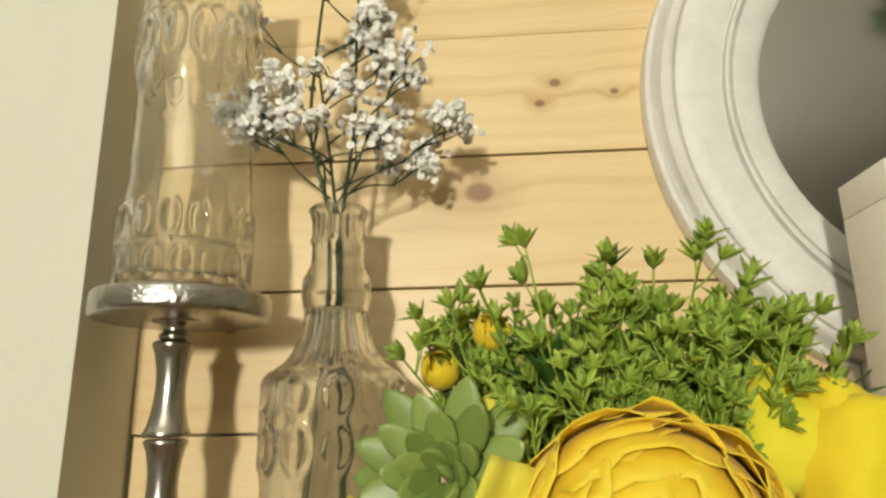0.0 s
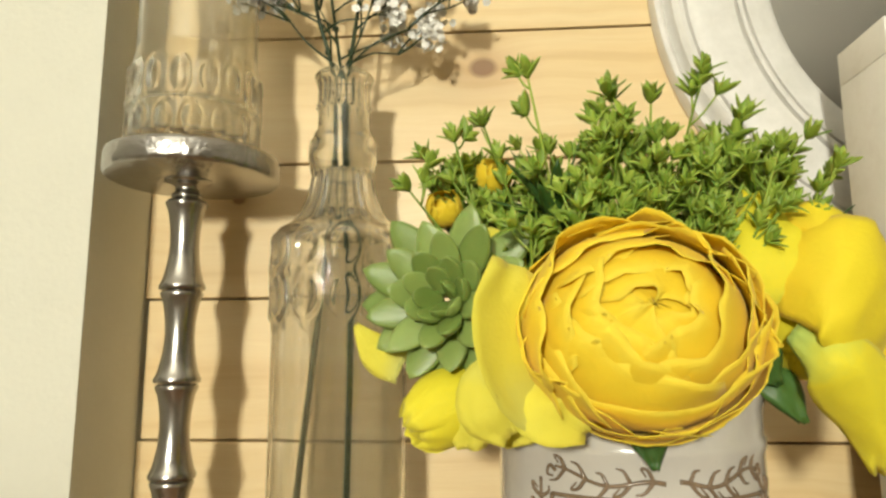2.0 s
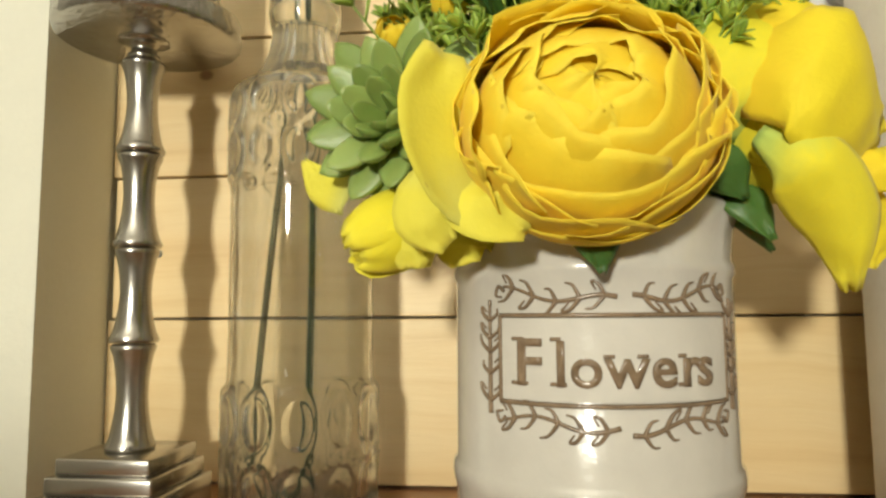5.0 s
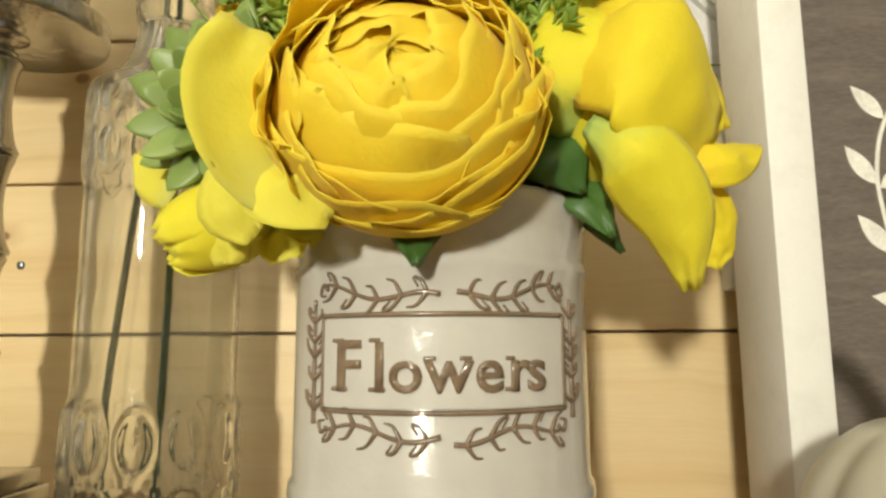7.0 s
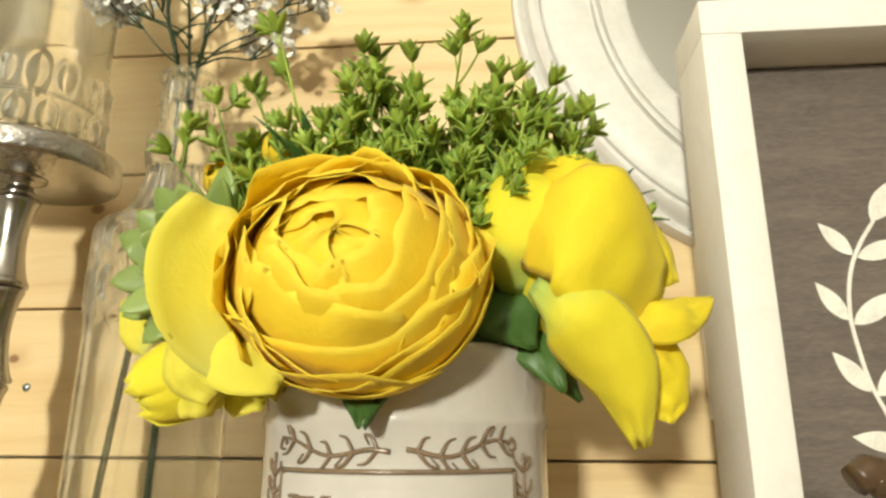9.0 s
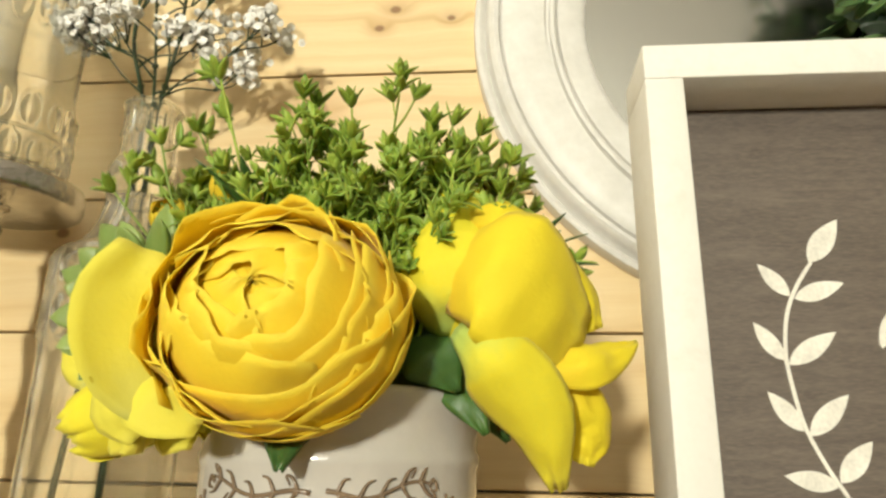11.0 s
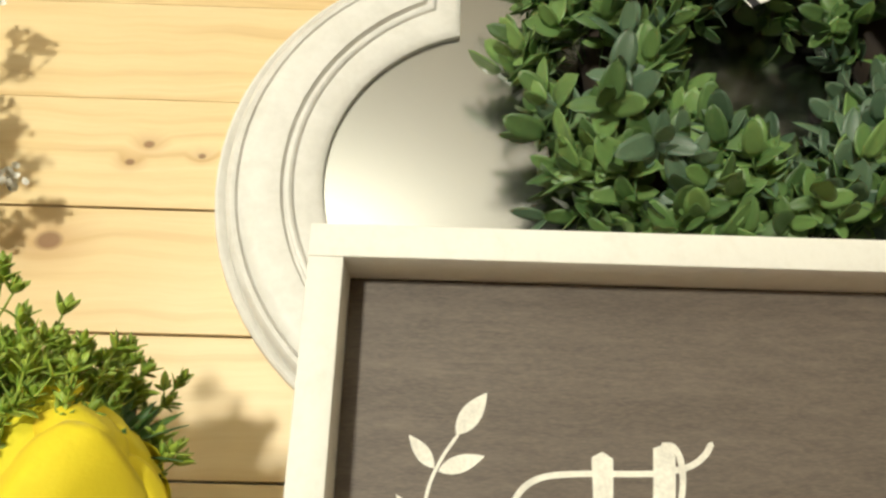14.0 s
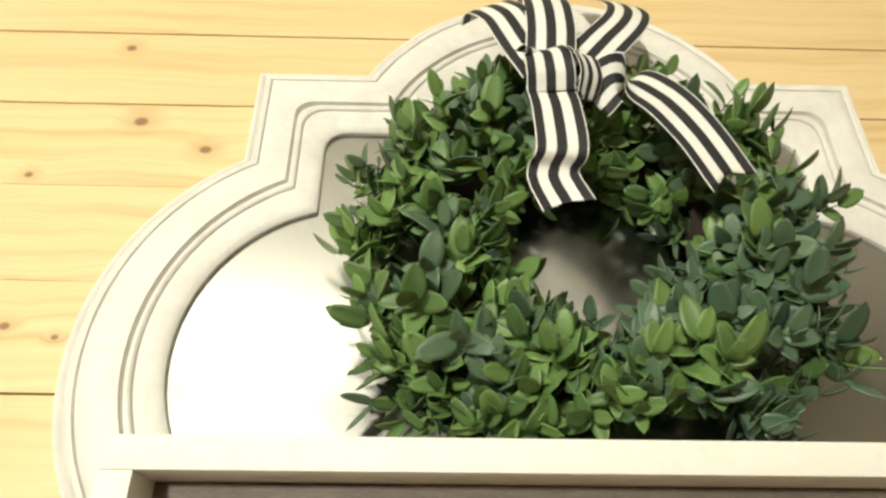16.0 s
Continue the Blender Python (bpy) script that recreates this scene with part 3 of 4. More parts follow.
def bottle():
    root = thing("glass_bottle", "tall clear pressed-glass bottle vase with ribbed shoulder and oval bands", "vase")

    def sh(z, a):
        s = 0.0
        if z < 0.105:
            s += ovals(a, z, 12, 0.056, 0.103, 0.0026) + ovals(a, z, 12, 0.008, 0.05, 0.0026)
            if 0.046 < z < 0.058:
                s += 0.0012 * math.sin(a * 48 + z * 700)
        elif 0.262 < z < 0.345:
            s += ovals(a, z, 12, 0.306, 0.342, 0.0026) + ovals(a, z, 12, 0.266, 0.304, 0.0026)
        elif 0.345 < z < 0.396:
            s += 0.0018 * math.sin(a * 22)
        elif 0.455 < z < 0.48:
            s += 0.0008 * math.sin(a * 16)
        return s
    outer = [(0.0, 0.0), (0.05, 0.0), (0.0575, 0.003), (0.06, 0.009), (0.0605, 0.05), (0.0615, 0.054), (0.0605, 0.058), (0.0605, 0.1), (0.058, 0.107), (0.0575, 0.115), (0.0575, 0.255), (0.0585, 0.262),
             (0.0590, 0.3), (0.0598, 0.304), (0.059, 0.308), (0.0585, 0.335), (0.055, 0.344), (0.048, 0.347), (0.041, 0.352), (0.034, 0.362), (0.0285, 0.376), (0.0255, 0.394), (0.0285, 0.398), (0.0305, 0.41), (0.0298, 0.424), (0.0255, 0.433), (0.0232, 0.437),
             (0.0228, 0.455), (0.0245, 0.458), (0.0228, 0.461), (0.0228, 0.478), (0.0248, 0.481), (0.0248, 0.4895)]
    inner = [(0.0212, 0.4905), (0.0205, 0.44), (0.0232, 0.425), (0.0265, 0.412), (0.0232, 0.398), (0.0225, 0.39), (0.0255, 0.375), (0.032, 0.36), (0.045, 0.3465), (0.0545, 0.335), (0.0552, 0.3), (0.0542, 0.25), (0.0542, 0.12), (0.0562, 0.1), (0.0562, 0.02), (0.05, 0.0125), (0.0, 0.0105)]
    vessel(root, "glass_body", outer, inner, (BX, BY, 0.0), GREENGLASS, sh)
    glass_ring(root, "lip_ring", (BX, BY, 0.4865), 0.0250, 0.0018, GREENGLASS)
    glass_ring(root, "neck_ring", (BX, BY, 0.396), 0.0262, 0.0018, GREENGLASS)


bottle()


# ---- baby's breath in the bottle ----
def babys_breath():
    rnd = random.Random(5)
    root = thing("babys_breath", "white artificial baby's breath on dark green wire stems in the bottle", "flowers")
    mains = [[(BX - 0.012, BY - 0.012, 0.014), (BX - 0.03, BY - 0.01, 0.03), (BX - 0.034, BY - 0.01, 0.09), (BX - 0.016, BY - 0.012, 0.27), (BX - 0.006, BY - 0.006, 0.4), (BX - 0.01, BY - 0.004, 0.49), (BX - 0.026, BY - 0.01, 0.56), (BX - 0.022, BY - 0.012, 0.65), (BX - 0.016, BY - 0.01, 0.73)],
             [(BX - 0.012, BY - 0.012, 0.014), (BX + 0.006, BY - 0.012, 0.03), (BX + 0.01, BY - 0.012, 0.1), (BX + 0.012, BY - 0.014, 0.27), (BX + 0.004, BY - 0.004, 0.4), (BX + 0.004, BY, 0.49), (BX + 0.012, BY + 0.002, 0.57), (BX + 0.012, BY + 0.004, 0.66), (BX + 0.014, BY + 0.004, 0.74)],
             [(BX + 0.004, BY, 0.33), (BX, BY + 0.004, 0.42), (BX - 0.004, BY + 0.003, 0.49), (BX - 0.016, BY + 0.01, 0.57), (BX - 0.03, BY + 0.012, 0.66)]]
    lines = []
    for k, m in enumerate(mains):
        line = spline(m, 60)
        bm = bmesh.new()
        tube(bm, line, 0.0034 if k < 2 else 0.002, 0.0012, 7)
        for q in range(3, 56, 9):
            bmesh.ops.create_icosphere(bm, subdivisions=1, radius=0.0036, matrix=Matrix.Translation(line[q]))
        part("stem", bm, STEM, root)
        lines.append(line)
    tips = []

    def branch(p, d, length, depth):
        q = p + d * length * 0.5 + Vector((rnd.uniform(-1, 1), rnd.uniform(-1, 1), 0.5)) * length * 0.12
        e = p + d * length
        bm = bmesh.new()
        tube(bm, spline([p, q, e], 7), 0.0012 if depth else 0.0008, 0.0007, 5)
        part("twig", bm, STEM, root)
        if depth == 0:
            tips.append((e, d))
            return
        for _ in range(rnd.choice((2, 3, 3))):
            n = (d + Vector((rnd.uniform(-1, 1), rnd.uniform(-0.8, 0.8), rnd.uniform(-0.25, 0.7))) * 0.75).normalized()
            branch(e, n, length * rnd.uniform(0.45, 0.75), depth - 1)

    for line in lines:
        ks = [k for k in range(len(line)) if line[k].z > 0.492]
        for k in ks[::3]:
            if rnd.random() < 0.85:
                ang = rnd.uniform(0, 2 * math.pi)
                d = Vector((math.cos(ang) * 1.0, math.sin(ang) * 0.6, rnd.uniform(0.25, 0.75))).normalized()
                branch(line[k], d, rnd.uniform(0.026, 0.048), 2 if rnd.random() < 0.6 else 1)
    # the two long low side branches
    branch(Vector((BX + 0.004, BY, 0.5)), Vector((0.78, -0.1, 0.42)).normalized(), 0.062, 2)
    branch(Vector((BX - 0.008, BY, 0.5)), Vector((-0.62, -0.05, 0.62)).normalized(), 0.062, 2)
    branch(Vector((BX - 0.02, BY, 0.54)), Vector((-0.75, 0.1, 0.45)).normalized(), 0.055, 2)
    # blossoms: small ruffled balls of folded petals, one mesh of a few shapes
    shapes = []
    for s in range(5):
        bm = bmesh.new()
        for _ in range(16):
            ax = Vector((rnd.gauss(0, 1), rnd.gauss(0, 1), rnd.gauss(0.2, 1))).normalized()
            M = frame_of(ax, rnd.uniform(0, 6)) @ Matrix.Translation((0, 0, 0.0015))
            pts = []
            for i in range(3):
                r = 0.0004 + 0.0026 * i / 2
                pts.append([M @ Vector((r * math.cos(a), r * math.sin(a), -0.0012 * (i / 2) ** 2 + rnd.uniform(-0.0005, 0.0005))) for a in [2 * math.pi * j / 6 for j in range(6)]])
            add_grid(bm, pts, close_v=True)
        shapes.append(finish(bm, "blossom", BLOOM))
    n = 0
    rnd.shuffle(tips)
    frills = bmesh.new()
    for e, d in tips:
        for c in range(5):
            o = e + Vector((rnd.gauss(0, 1), rnd.gauss(0, 1), rnd.gauss(0, 1))) * 0.0065
            M = Matrix.Translation(o) @ Euler((rnd.uniform(0, 6), rnd.uniform(0, 6), 0)).to_matrix().to_4x4()
            add_grid(frills, [[M @ Vector((r * math.cos(a), r * math.sin(a), -0.3 * r + rnd.uniform(-0.0012, 0.0012))) for a in [2 * math.pi * j / 6 for j in range(6)]] for r in (0.0005, 0.0026, 0.0042)], close_v=True)
    tagged(part("blossom_mass", frills, BLOOM, root), kind="stuff")
    for e, d in tips:
        for c in range(3):
            if n > 296:
                break
            ob = new("blossom", rnd.choice(shapes))
            ob.parent = root
            ob.matrix_local = Matrix.Translation(e + Vector((rnd.gauss(0, 1), rnd.gauss(0, 1), rnd.gauss(0, 1))) * 0.0055) @ Euler((rnd.uniform(0, 6), rnd.uniform(0, 6), 0)).to_matrix().to_4x4() @ Matrix.Scale(rnd.uniform(1.2, 2.1), 4)
            n += 1


babys_breath()

# ---- the flower crock ----
PX, PY, PR = 0.068, -0.18, 0.0855


def on_pot(u, z, out=0.0):
    """A point on the crock's front: u is arc length from its middle line, z the height."""
    a = u / PR
    return Vector((PX + (PR + out) * math.sin(a), PY - (PR + out) * math.cos(a), z))


def crock():
    root = thing("flower_crock", "cream glazed ceramic flower crock with brown embossed lettering and vines", "flower pot")
    R = PR
    outer = [(0.0, 0.0), (R - 0.006, 0.0), (R - 0.001, 0.003), (R, 0.008), (R, 0.056), (R + 0.0015, 0.060), (R + 0.002, 0.065), (R + 0.0012, 0.070), (R - 0.0008, 0.0725), (R - 0.0008, 0.178), (R + 0.0006, 0.181), (R + 0.0006, 0.186), (R - 0.001, 0.189), (R, 0.205), (R + 0.003, 0.2135), (R + 0.004, 0.219)]
    inner = [(R + 0.0025, 0.2225), (R - 0.002, 0.222), (R - 0.005, 0.215), (R - 0.006, 0.2), (R - 0.006, 0.012), (0.0, 0.010)]
    bm = bmesh.new()
    ring_lathe(bm, outer + inner, 96, (PX, PY, 0))
    body = part("body", bm, CERAMIC, root)
    for sgn in (-1, 1):
        bm = bmesh.new()
        c = Vector((PX + sgn * (R + 0.006), PY - 0.02, 0.0))
        tube(bm, spline([c + Vector((-sgn * 0.008, 0, 0.034)), c + Vector((sgn * 0.006, 0, 0.032)), c + Vector((sgn * 0.011, -0.002, 0.022)), c + Vector((sgn * 0.007, -0.003, 0.014)), c + Vector((sgn * 0.0005, -0.002, 0.022))], 18), 0.0045, 0.0035, 10)
        part("foot_scroll", bm, CERAMIC, root)

    def line(name, pts, r0, r1=None, n=24, out=-0.0002):
        bm = bmesh.new()
        tube(bm, [on_pot(p.x, p.y, out) for p in spline([(u, z, 0) for u, z in pts], n)], r0, r1 if r1 is not None else r0, 6)
        part(name, bm, BROWN, body)

    # the label's raised border
    W, z0, z1 = 0.067, 0.1125, 0.1585
    cu = 0.006
    for name, a, b in (("border", (cu - W, z1), (cu + W, z1)), ("border", (cu - W, z0), (cu + W, z0)), ("border", (cu - W, z0), (cu - W, z1)), ("border", (cu + W, z0), (cu + W, z1))):
        line(name, [(a[0] + (b[0] - a[0]) * k / 6, a[1] + (b[1] - a[1]) * k / 6) for k in range(7)], 0.00135, n=30)
    # raised cream field inside it
    bm = bmesh.new()
    add_grid(bm, [[on_pot(cu - W + 0.002 + (2 * W - 0.004) * j / 30, z, 0.0008) for j in range(31)] for z in (z0 + 0.002, (z0 + z1) / 2, z1 - 0.002)])
    part("label_field", bm, CERAMIC, body)
    # lettering, wrapped round the crock
    for ch, u, sz in (("F", -0.0565, 0.0345), ("l", -0.0345, 0.033), ("o", -0.0265, 0.030), ("w", -0.0090, 0.030), ("e", 0.0138, 0.030), ("r", 0.0305, 0.030), ("s", 0.0405, 0.030)):
        cur = bpy.data.curves.new("letter", "FONT")
        cur.body, cur.size, cur.extrude, cur.offset, cur.resolution_u = ch, sz, 0.0, 0.00055, 4
        tmp = bpy.data.objects.new("letter", cur)
        scene.collection.objects.link(tmp)
        me = bpy.data.meshes.new_from_object(tmp.evaluated_get(bpy.context.evaluated_depsgraph_get()))
        bpy.data.objects.remove(tmp)
        bm = bmesh.new()
        bm.from_mesh(me)
        bmesh.ops.triangulate(bm, faces=bm.faces)
        bmesh.ops.subdivide_edges(bm, edges=[e for e in bm.edges if e.calc_length() > 0.006], cuts=2)
        r = bmesh.ops.extrude_face_region(bm, geom=bm.faces[:])
        top = {v for v in r["geom"] if isinstance(v, bmesh.types.BMVert)}
        for v in bm.verts:
            v.co = on_pot(cu + u + v.co.x, 0.1225 + v.co.y, 0.0022 if v in top else 0.0)
        part("letter", bm, BROWN, body, smooth=False)

    # slab serifs on the lettering
    for u, z, half in ((-0.0535, 0.1232, 0.0048), (-0.0545, 0.1462, 0.0035), (-0.0322, 0.1232, 0.0042), (-0.0335, 0.1462, 0.0028), (-0.0070, 0.1376, 0.0028), (0.0098, 0.1376, 0.0028), (0.0322, 0.1232, 0.0034), (0.0315, 0.1376, 0.0022)):
        line("serif", [(cu + u - half, z), (cu + u, z), (cu + u + half, z)], 0.0011, n=6, out=0.0010)

    def spray(u0, z0, du, dz, n, up, seed):
        """A vine of n leaf pairs from (u0, z0) over (du, dz)."""
        rnd = random.Random(seed)
        pts = [(u0 + du * t, z0 + dz * t + 0.0028 * math.sin(t * 7 + seed)) for t in [k / 10 for k in range(11)]]
        line("vine", pts, 0.0015, 0.0009, 30)
        L = math.hypot(du, dz)
        ex, ez = du / L, dz / L
        for k in range(n):
            t = (k + 0.5) / n
            bu, bz = u0 + du * t, z0 + dz * t + 0.0028 * math.sin(t * 7 + seed)
            for s in (-1, 1):
                ll = rnd.uniform(0.009, 0.0135)
                lu, lz = ex * 0.75 - s * ez * 0.65, ez * 0.75 + s * ex * 0.65
                p = [(bu, bz), (bu + lu * ll * 0.5 - s * ez * 0.0025, bz + lz * ll * 0.5 + s * ex * 0.0025), (bu + lu * ll, bz + lz * ll), (bu + lu * ll * 0.62 + s * ez * 0.0018, bz + lz * ll * 0.62 - s * ex * 0.0018)]
                if rnd.random() < 0.5:
                    p = p[:3]
                line("vine_leaf", p, 0.0013, 0.0005, 12)
        cu2, cz2 = u0 + du, z0 + dz
        line("curl", [(cu2, cz2), (cu2 + ex * 0.004, cz2 + 0.003 * up), (cu2 + ex * 0.006, cz2 - 0.002 * up), (cu2 + ex * 0.002, cz2 - 0.003 * up)], 0.0011, 0.0007, 14)

    spray(0.004, 0.1655, -0.062, 0.006, 5, 1, 1)
    spray(0.012, 0.1665, 0.056, 0.005, 5, 1, 2)
    spray(0.004, 0.1015, -0.062, 0.003, 5, -1, 3)
    spray(0.01, 0.1005, 0.058, 0.004, 5, -1, 4)
    spray(-0.069, 0.108, 0.0, 0.056, 5, 1, 5)
    spray(0.081, 0.108, 0.0, 0.056, 5, 1, 6)


crock()


# ---- the bouquet in the crock ----
def bloom_petal(M, R, az, width, th0, th1, flare, seed, nu=17, nv=13):
    """A broad ruffled petal wrapped round a bloom; its lip waves up and down and in and out."""
    P = []
    for i in range(nv):
        v = i / (nv - 1)
        row = []
        for j in range(nu):
            u = -1 + 2 * j / (nu - 1)
            wave = noise.noise(Vector((u * 1.7, seed * 1.37, 0.2)))
            lip = th1 + abs(u) ** 3.0 * (th0 - th1) * 0.20 + 0.24 * wave + 0.03 * noise.noise(Vector((u * 5, seed * 2.1, 3.3)))
            th = th0 + (lip - th0) * v
            ph = az + u * width * (0.5 + 0.5 * math.sin(min(1.0, v * 1.2) * math.pi / 2))
            edge = max(0.0, (v - 0.55) / 0.45)
            ruff = noise.noise(Vector((u * 2.6 + seed, v * 1.2, seed * 0.7)))
            r = R * (1 + edge ** 2 * (flare * (0.35 + 2.2 * ruff)) + 0.006 * noise.noise(Vector((u * 1.5, v * 2, seed * 3.1))) + 0.02 * u)
            row.append(M @ Vector((r * math.sin(th) * math.cos(ph), r * math.sin(th) * math.sin(ph), r * math.cos(th))))
        P.append(row)
    return P


def bloom(root_name, label, centre, axis, half, twist, mat, rows, seed):
    """A layered bloom: half gives its reach across, upwards and along its axis."""
    root = thing(root_name, label, "flower")
    F = frame_of(axis, 0.0)
    M = Matrix.Translation(centre) @ F @ Matrix.Diagonal((half[0], half[1], half[2], 1)) @ Matrix.Rotation(twist, 4, "Z")
    rnd = random.Random(seed)
    k = 0
    for rad_f, count, th0, th1, wid, flare in rows:
        off = rnd.uniform(0, 6.28)
        for c in range(count):
            az = off + 2 * math.pi * c / count + rnd.uniform(-0.22, 0.22)
            P = bloom_petal(M, rad_f + 0.026 * c / count, az, wid * rnd.uniform(0.88, 1.12), radians(th0), radians(th1 + rnd.uniform(-7, 9)), flare, seed * 5 + k * 1.9)
            petal_part("petal", P, mat, root, t=0.0004)
            k += 1
    ax = Vector(axis).normalized()
    foot = centre - ax * half[2] * 0.8
    bm = bmesh.new()
    tube(bm, spline([foot + ax * half[2] * 0.3, foot, foot * 0.5 + Vector((PX, PY, 0.17)) * 0.5, Vector((PX, PY, 0.1))], 14), 0.003, 0.0025, 8)
    part("stem", bm, STEM, root)
    return root


FULL = [(0.66, 2, 90, -24, 1.7, 0.02), (0.72, 3, 95, 2, 1.5, 0.05), (0.765, 3, 98, 15, 1.45, 0.08), (0.81, 3, 104, 27, 1.45, 0.10), (0.855, 4, 112, 39, 1.25, 0.11),
        (0.90, 4, 120, 51, 1.25, 0.12), (0.935, 4, 130, 62, 1.2, 0.12), (0.965, 5, 145, 74, 1.05, 0.07), (0.985, 5, 158, 88, 0.95, 0.02)]
r1 = bloom("ranunculus", "large open yellow fabric ranunculus with layered ruffled petals", Vector((0.057, -0.288, 0.251)), (-0.02, -0.95, 0.27), (0.0655, 0.0585, 0.060), 0.4, YELLOW, FULL, 3)
for pts, ws, nrm, sd in (([(0.012, -0.292, 0.206), (-0.008, -0.303, 0.23), (-0.012, -0.306, 0.258), (-0.008, -0.302, 0.284)], (0.016, 0.026, 0.027, 0.017), (0.68, -0.73, 0.1), 1),
                         ([(0.02, -0.275, 0.235), (0.004, -0.300, 0.218), (0.010, -0.304, 0.207), (0.026, -0.298, 0.198)], (0.016, 0.02, 0.016, 0.005), (-0.1, -1, 0.2), 2),
                         ([(-0.005, -0.27, 0.232), (-0.022, -0.283, 0.220), (-0.024, -0.285, 0.206), (-0.012, -0.282, 0.194)], (0.014, 0.018, 0.016, 0.006), (-0.3, -1, 0.1), 5)):
    petal_part("outer_petal", free_petal(pts, ws, nrm, -0.1, sd, ruffle=0.0028), PALEPETAL, r1, "pale greenish-yellow outer petal")

r2 = bloom("ranunculus", "yellow fabric ranunculus turned sideways with drooping petals", Vector((0.176, -0.222, 0.268)), (0.80, -0.35, 0.12), (0.046, 0.046, 0.044), 1.0, LEMON,
           [(0.70, 3, 110, 6, 1.4, 0.04), (0.82, 4, 125, 20, 1.15, 0.06), (0.92, 5, 140, 36, 1.0, 0.07), (1.0, 5, 158, 52, 0.95, 0.07)], 11)
for pts, ws, nrm, sd, crl in (([(0.137, -0.245, 0.250), (0.130, -0.266, 0.274), (0.135, -0.264, 0.304), (0.147, -0.246, 0.334)], (0.013, 0.027, 0.027, 0.009), (-0.35, -1, 0.15), 6, 0.45),
                              ([(0.141, -0.262, 0.287), (0.164, -0.284, 0.283), (0.190, -0.276, 0.269), (0.214, -0.244, 0.253)], (0.026, 0.038, 0.039, 0.024), (0.1, -1, 0.12), 7, 0.28),
                              ([(0.180, -0.25, 0.294), (0.201, -0.250, 0.287), (0.214, -0.242, 0.272), (0.220, -0.235, 0.255)], (0.010, 0.016, 0.016, 0.009), (0.3, -1, 0.3), 9, 0.4),
                              ([(0.144, -0.268, 0.2505), (0.163, -0.281, 0.233), (0.184, -0.268, 0.205), (0.197, -0.243, 0.170)], (0.006, 0.0195, 0.021, 0.005), (-0.25, -1, 0.1), 3, 0.6),
                              ([(0.205, -0.240, 0.230), (0.215, -0.238, 0.213), (0.217, -0.232, 0.198), (0.213, -0.228, 0.183)], (0.010, 0.0145, 0.015, 0.006), (0.3, -1, 0.1), 4, 0.5),
                              ([(0.194, -0.248, 0.238), (0.214, -0.250, 0.238), (0.232, -0.234, 0.244), (0.2475, -0.215, 0.252)], (0.013, 0.015, 0.010, 0.0015), (0.1, -1, 0.4), 5, 0.4),
                              ([(0.147, -0.252, 0.318), (0.170, -0.262, 0.321), (0.193, -0.254, 0.306), (0.208, -0.240, 0.286)], (0.010, 0.018, 0.017, 0.009), (0.1, -0.7, 0.7), 12, 0.5),
                              ([(0.150, -0.232, 0.330), (0.172, -0.238, 0.328), (0.196, -0.232, 0.312), (0.214, -0.222, 0.290)], (0.009, 0.018, 0.018, 0.008), (0.2, -0.4, 0.9), 14, 0.5),
                              ([(0.136, -0.240, 0.318), (0.142, -0.246, 0.330), (0.150, -0.240, 0.339), (0.158, -0.228, 0.343)], (0.012, 0.014, 0.012, 0.005), (-0.1, -1, 0.3), 16, 0.4)):
    petal_part("drooping_petal", free_petal(pts, ws, nrm, crl, sd, nu=15, nv=18, ruffle=0.0018), LEMON if sd in (3, 6) else SUNNY, r2)

bud = bloom("ranunculus_bud", "half-open yellow ranunculus bud hanging over the rim", Vector((-0.046, -0.236, 0.208)), (-0.78, -0.40, -0.42), (0.023, 0.023, 0.034), 0.2, LEMON,
            [(0.72, 3, 130, 4, 1.5, 0.04), (0.86, 4, 145, 12, 1.2, 0.08), (1.0, 4, 160, 24, 1.1, 0.10)], 21)
for pts, ws, sd in (([(-0.03, -0.240, 0.214), (-0.035, -0.257, 0.200), (-0.034, -0.256, 0.184)], (0.016, 0.018, 0.008), 4), ([(0.0, -0.24, 0.21), (-0.008, -0.252, 0.198), (-0.006, -0.254, 0.186)], (0.014, 0.016, 0.008), 2),
                    ([(-0.078, -0.222, 0.232), (-0.096, -0.216, 0.240), (-0.113, -0.205, 0.258)], (0.013, 0.013, 0.002), 3)):
    petal_part("outer_petal", free_petal(pts, ws, (-0.2, -1, 0.3), 0.3, sd, ruffle=0.003), PALEPETAL, bud)
# a pale petal turned up behind the succulent
petal_part("outer_petal", free_petal([(-0.02, -0.225, 0.25), (-0.022, -0.24, 0.275), (-0.02, -0.236, 0.300), (-0.026, -0.226, 0.318)], (0.012, 0.021, 0.020, 0.006), (-0.1, -1, 0.1), 0.3, 8), PALEPETAL, r1, "pale greenish-yellow outer petal")


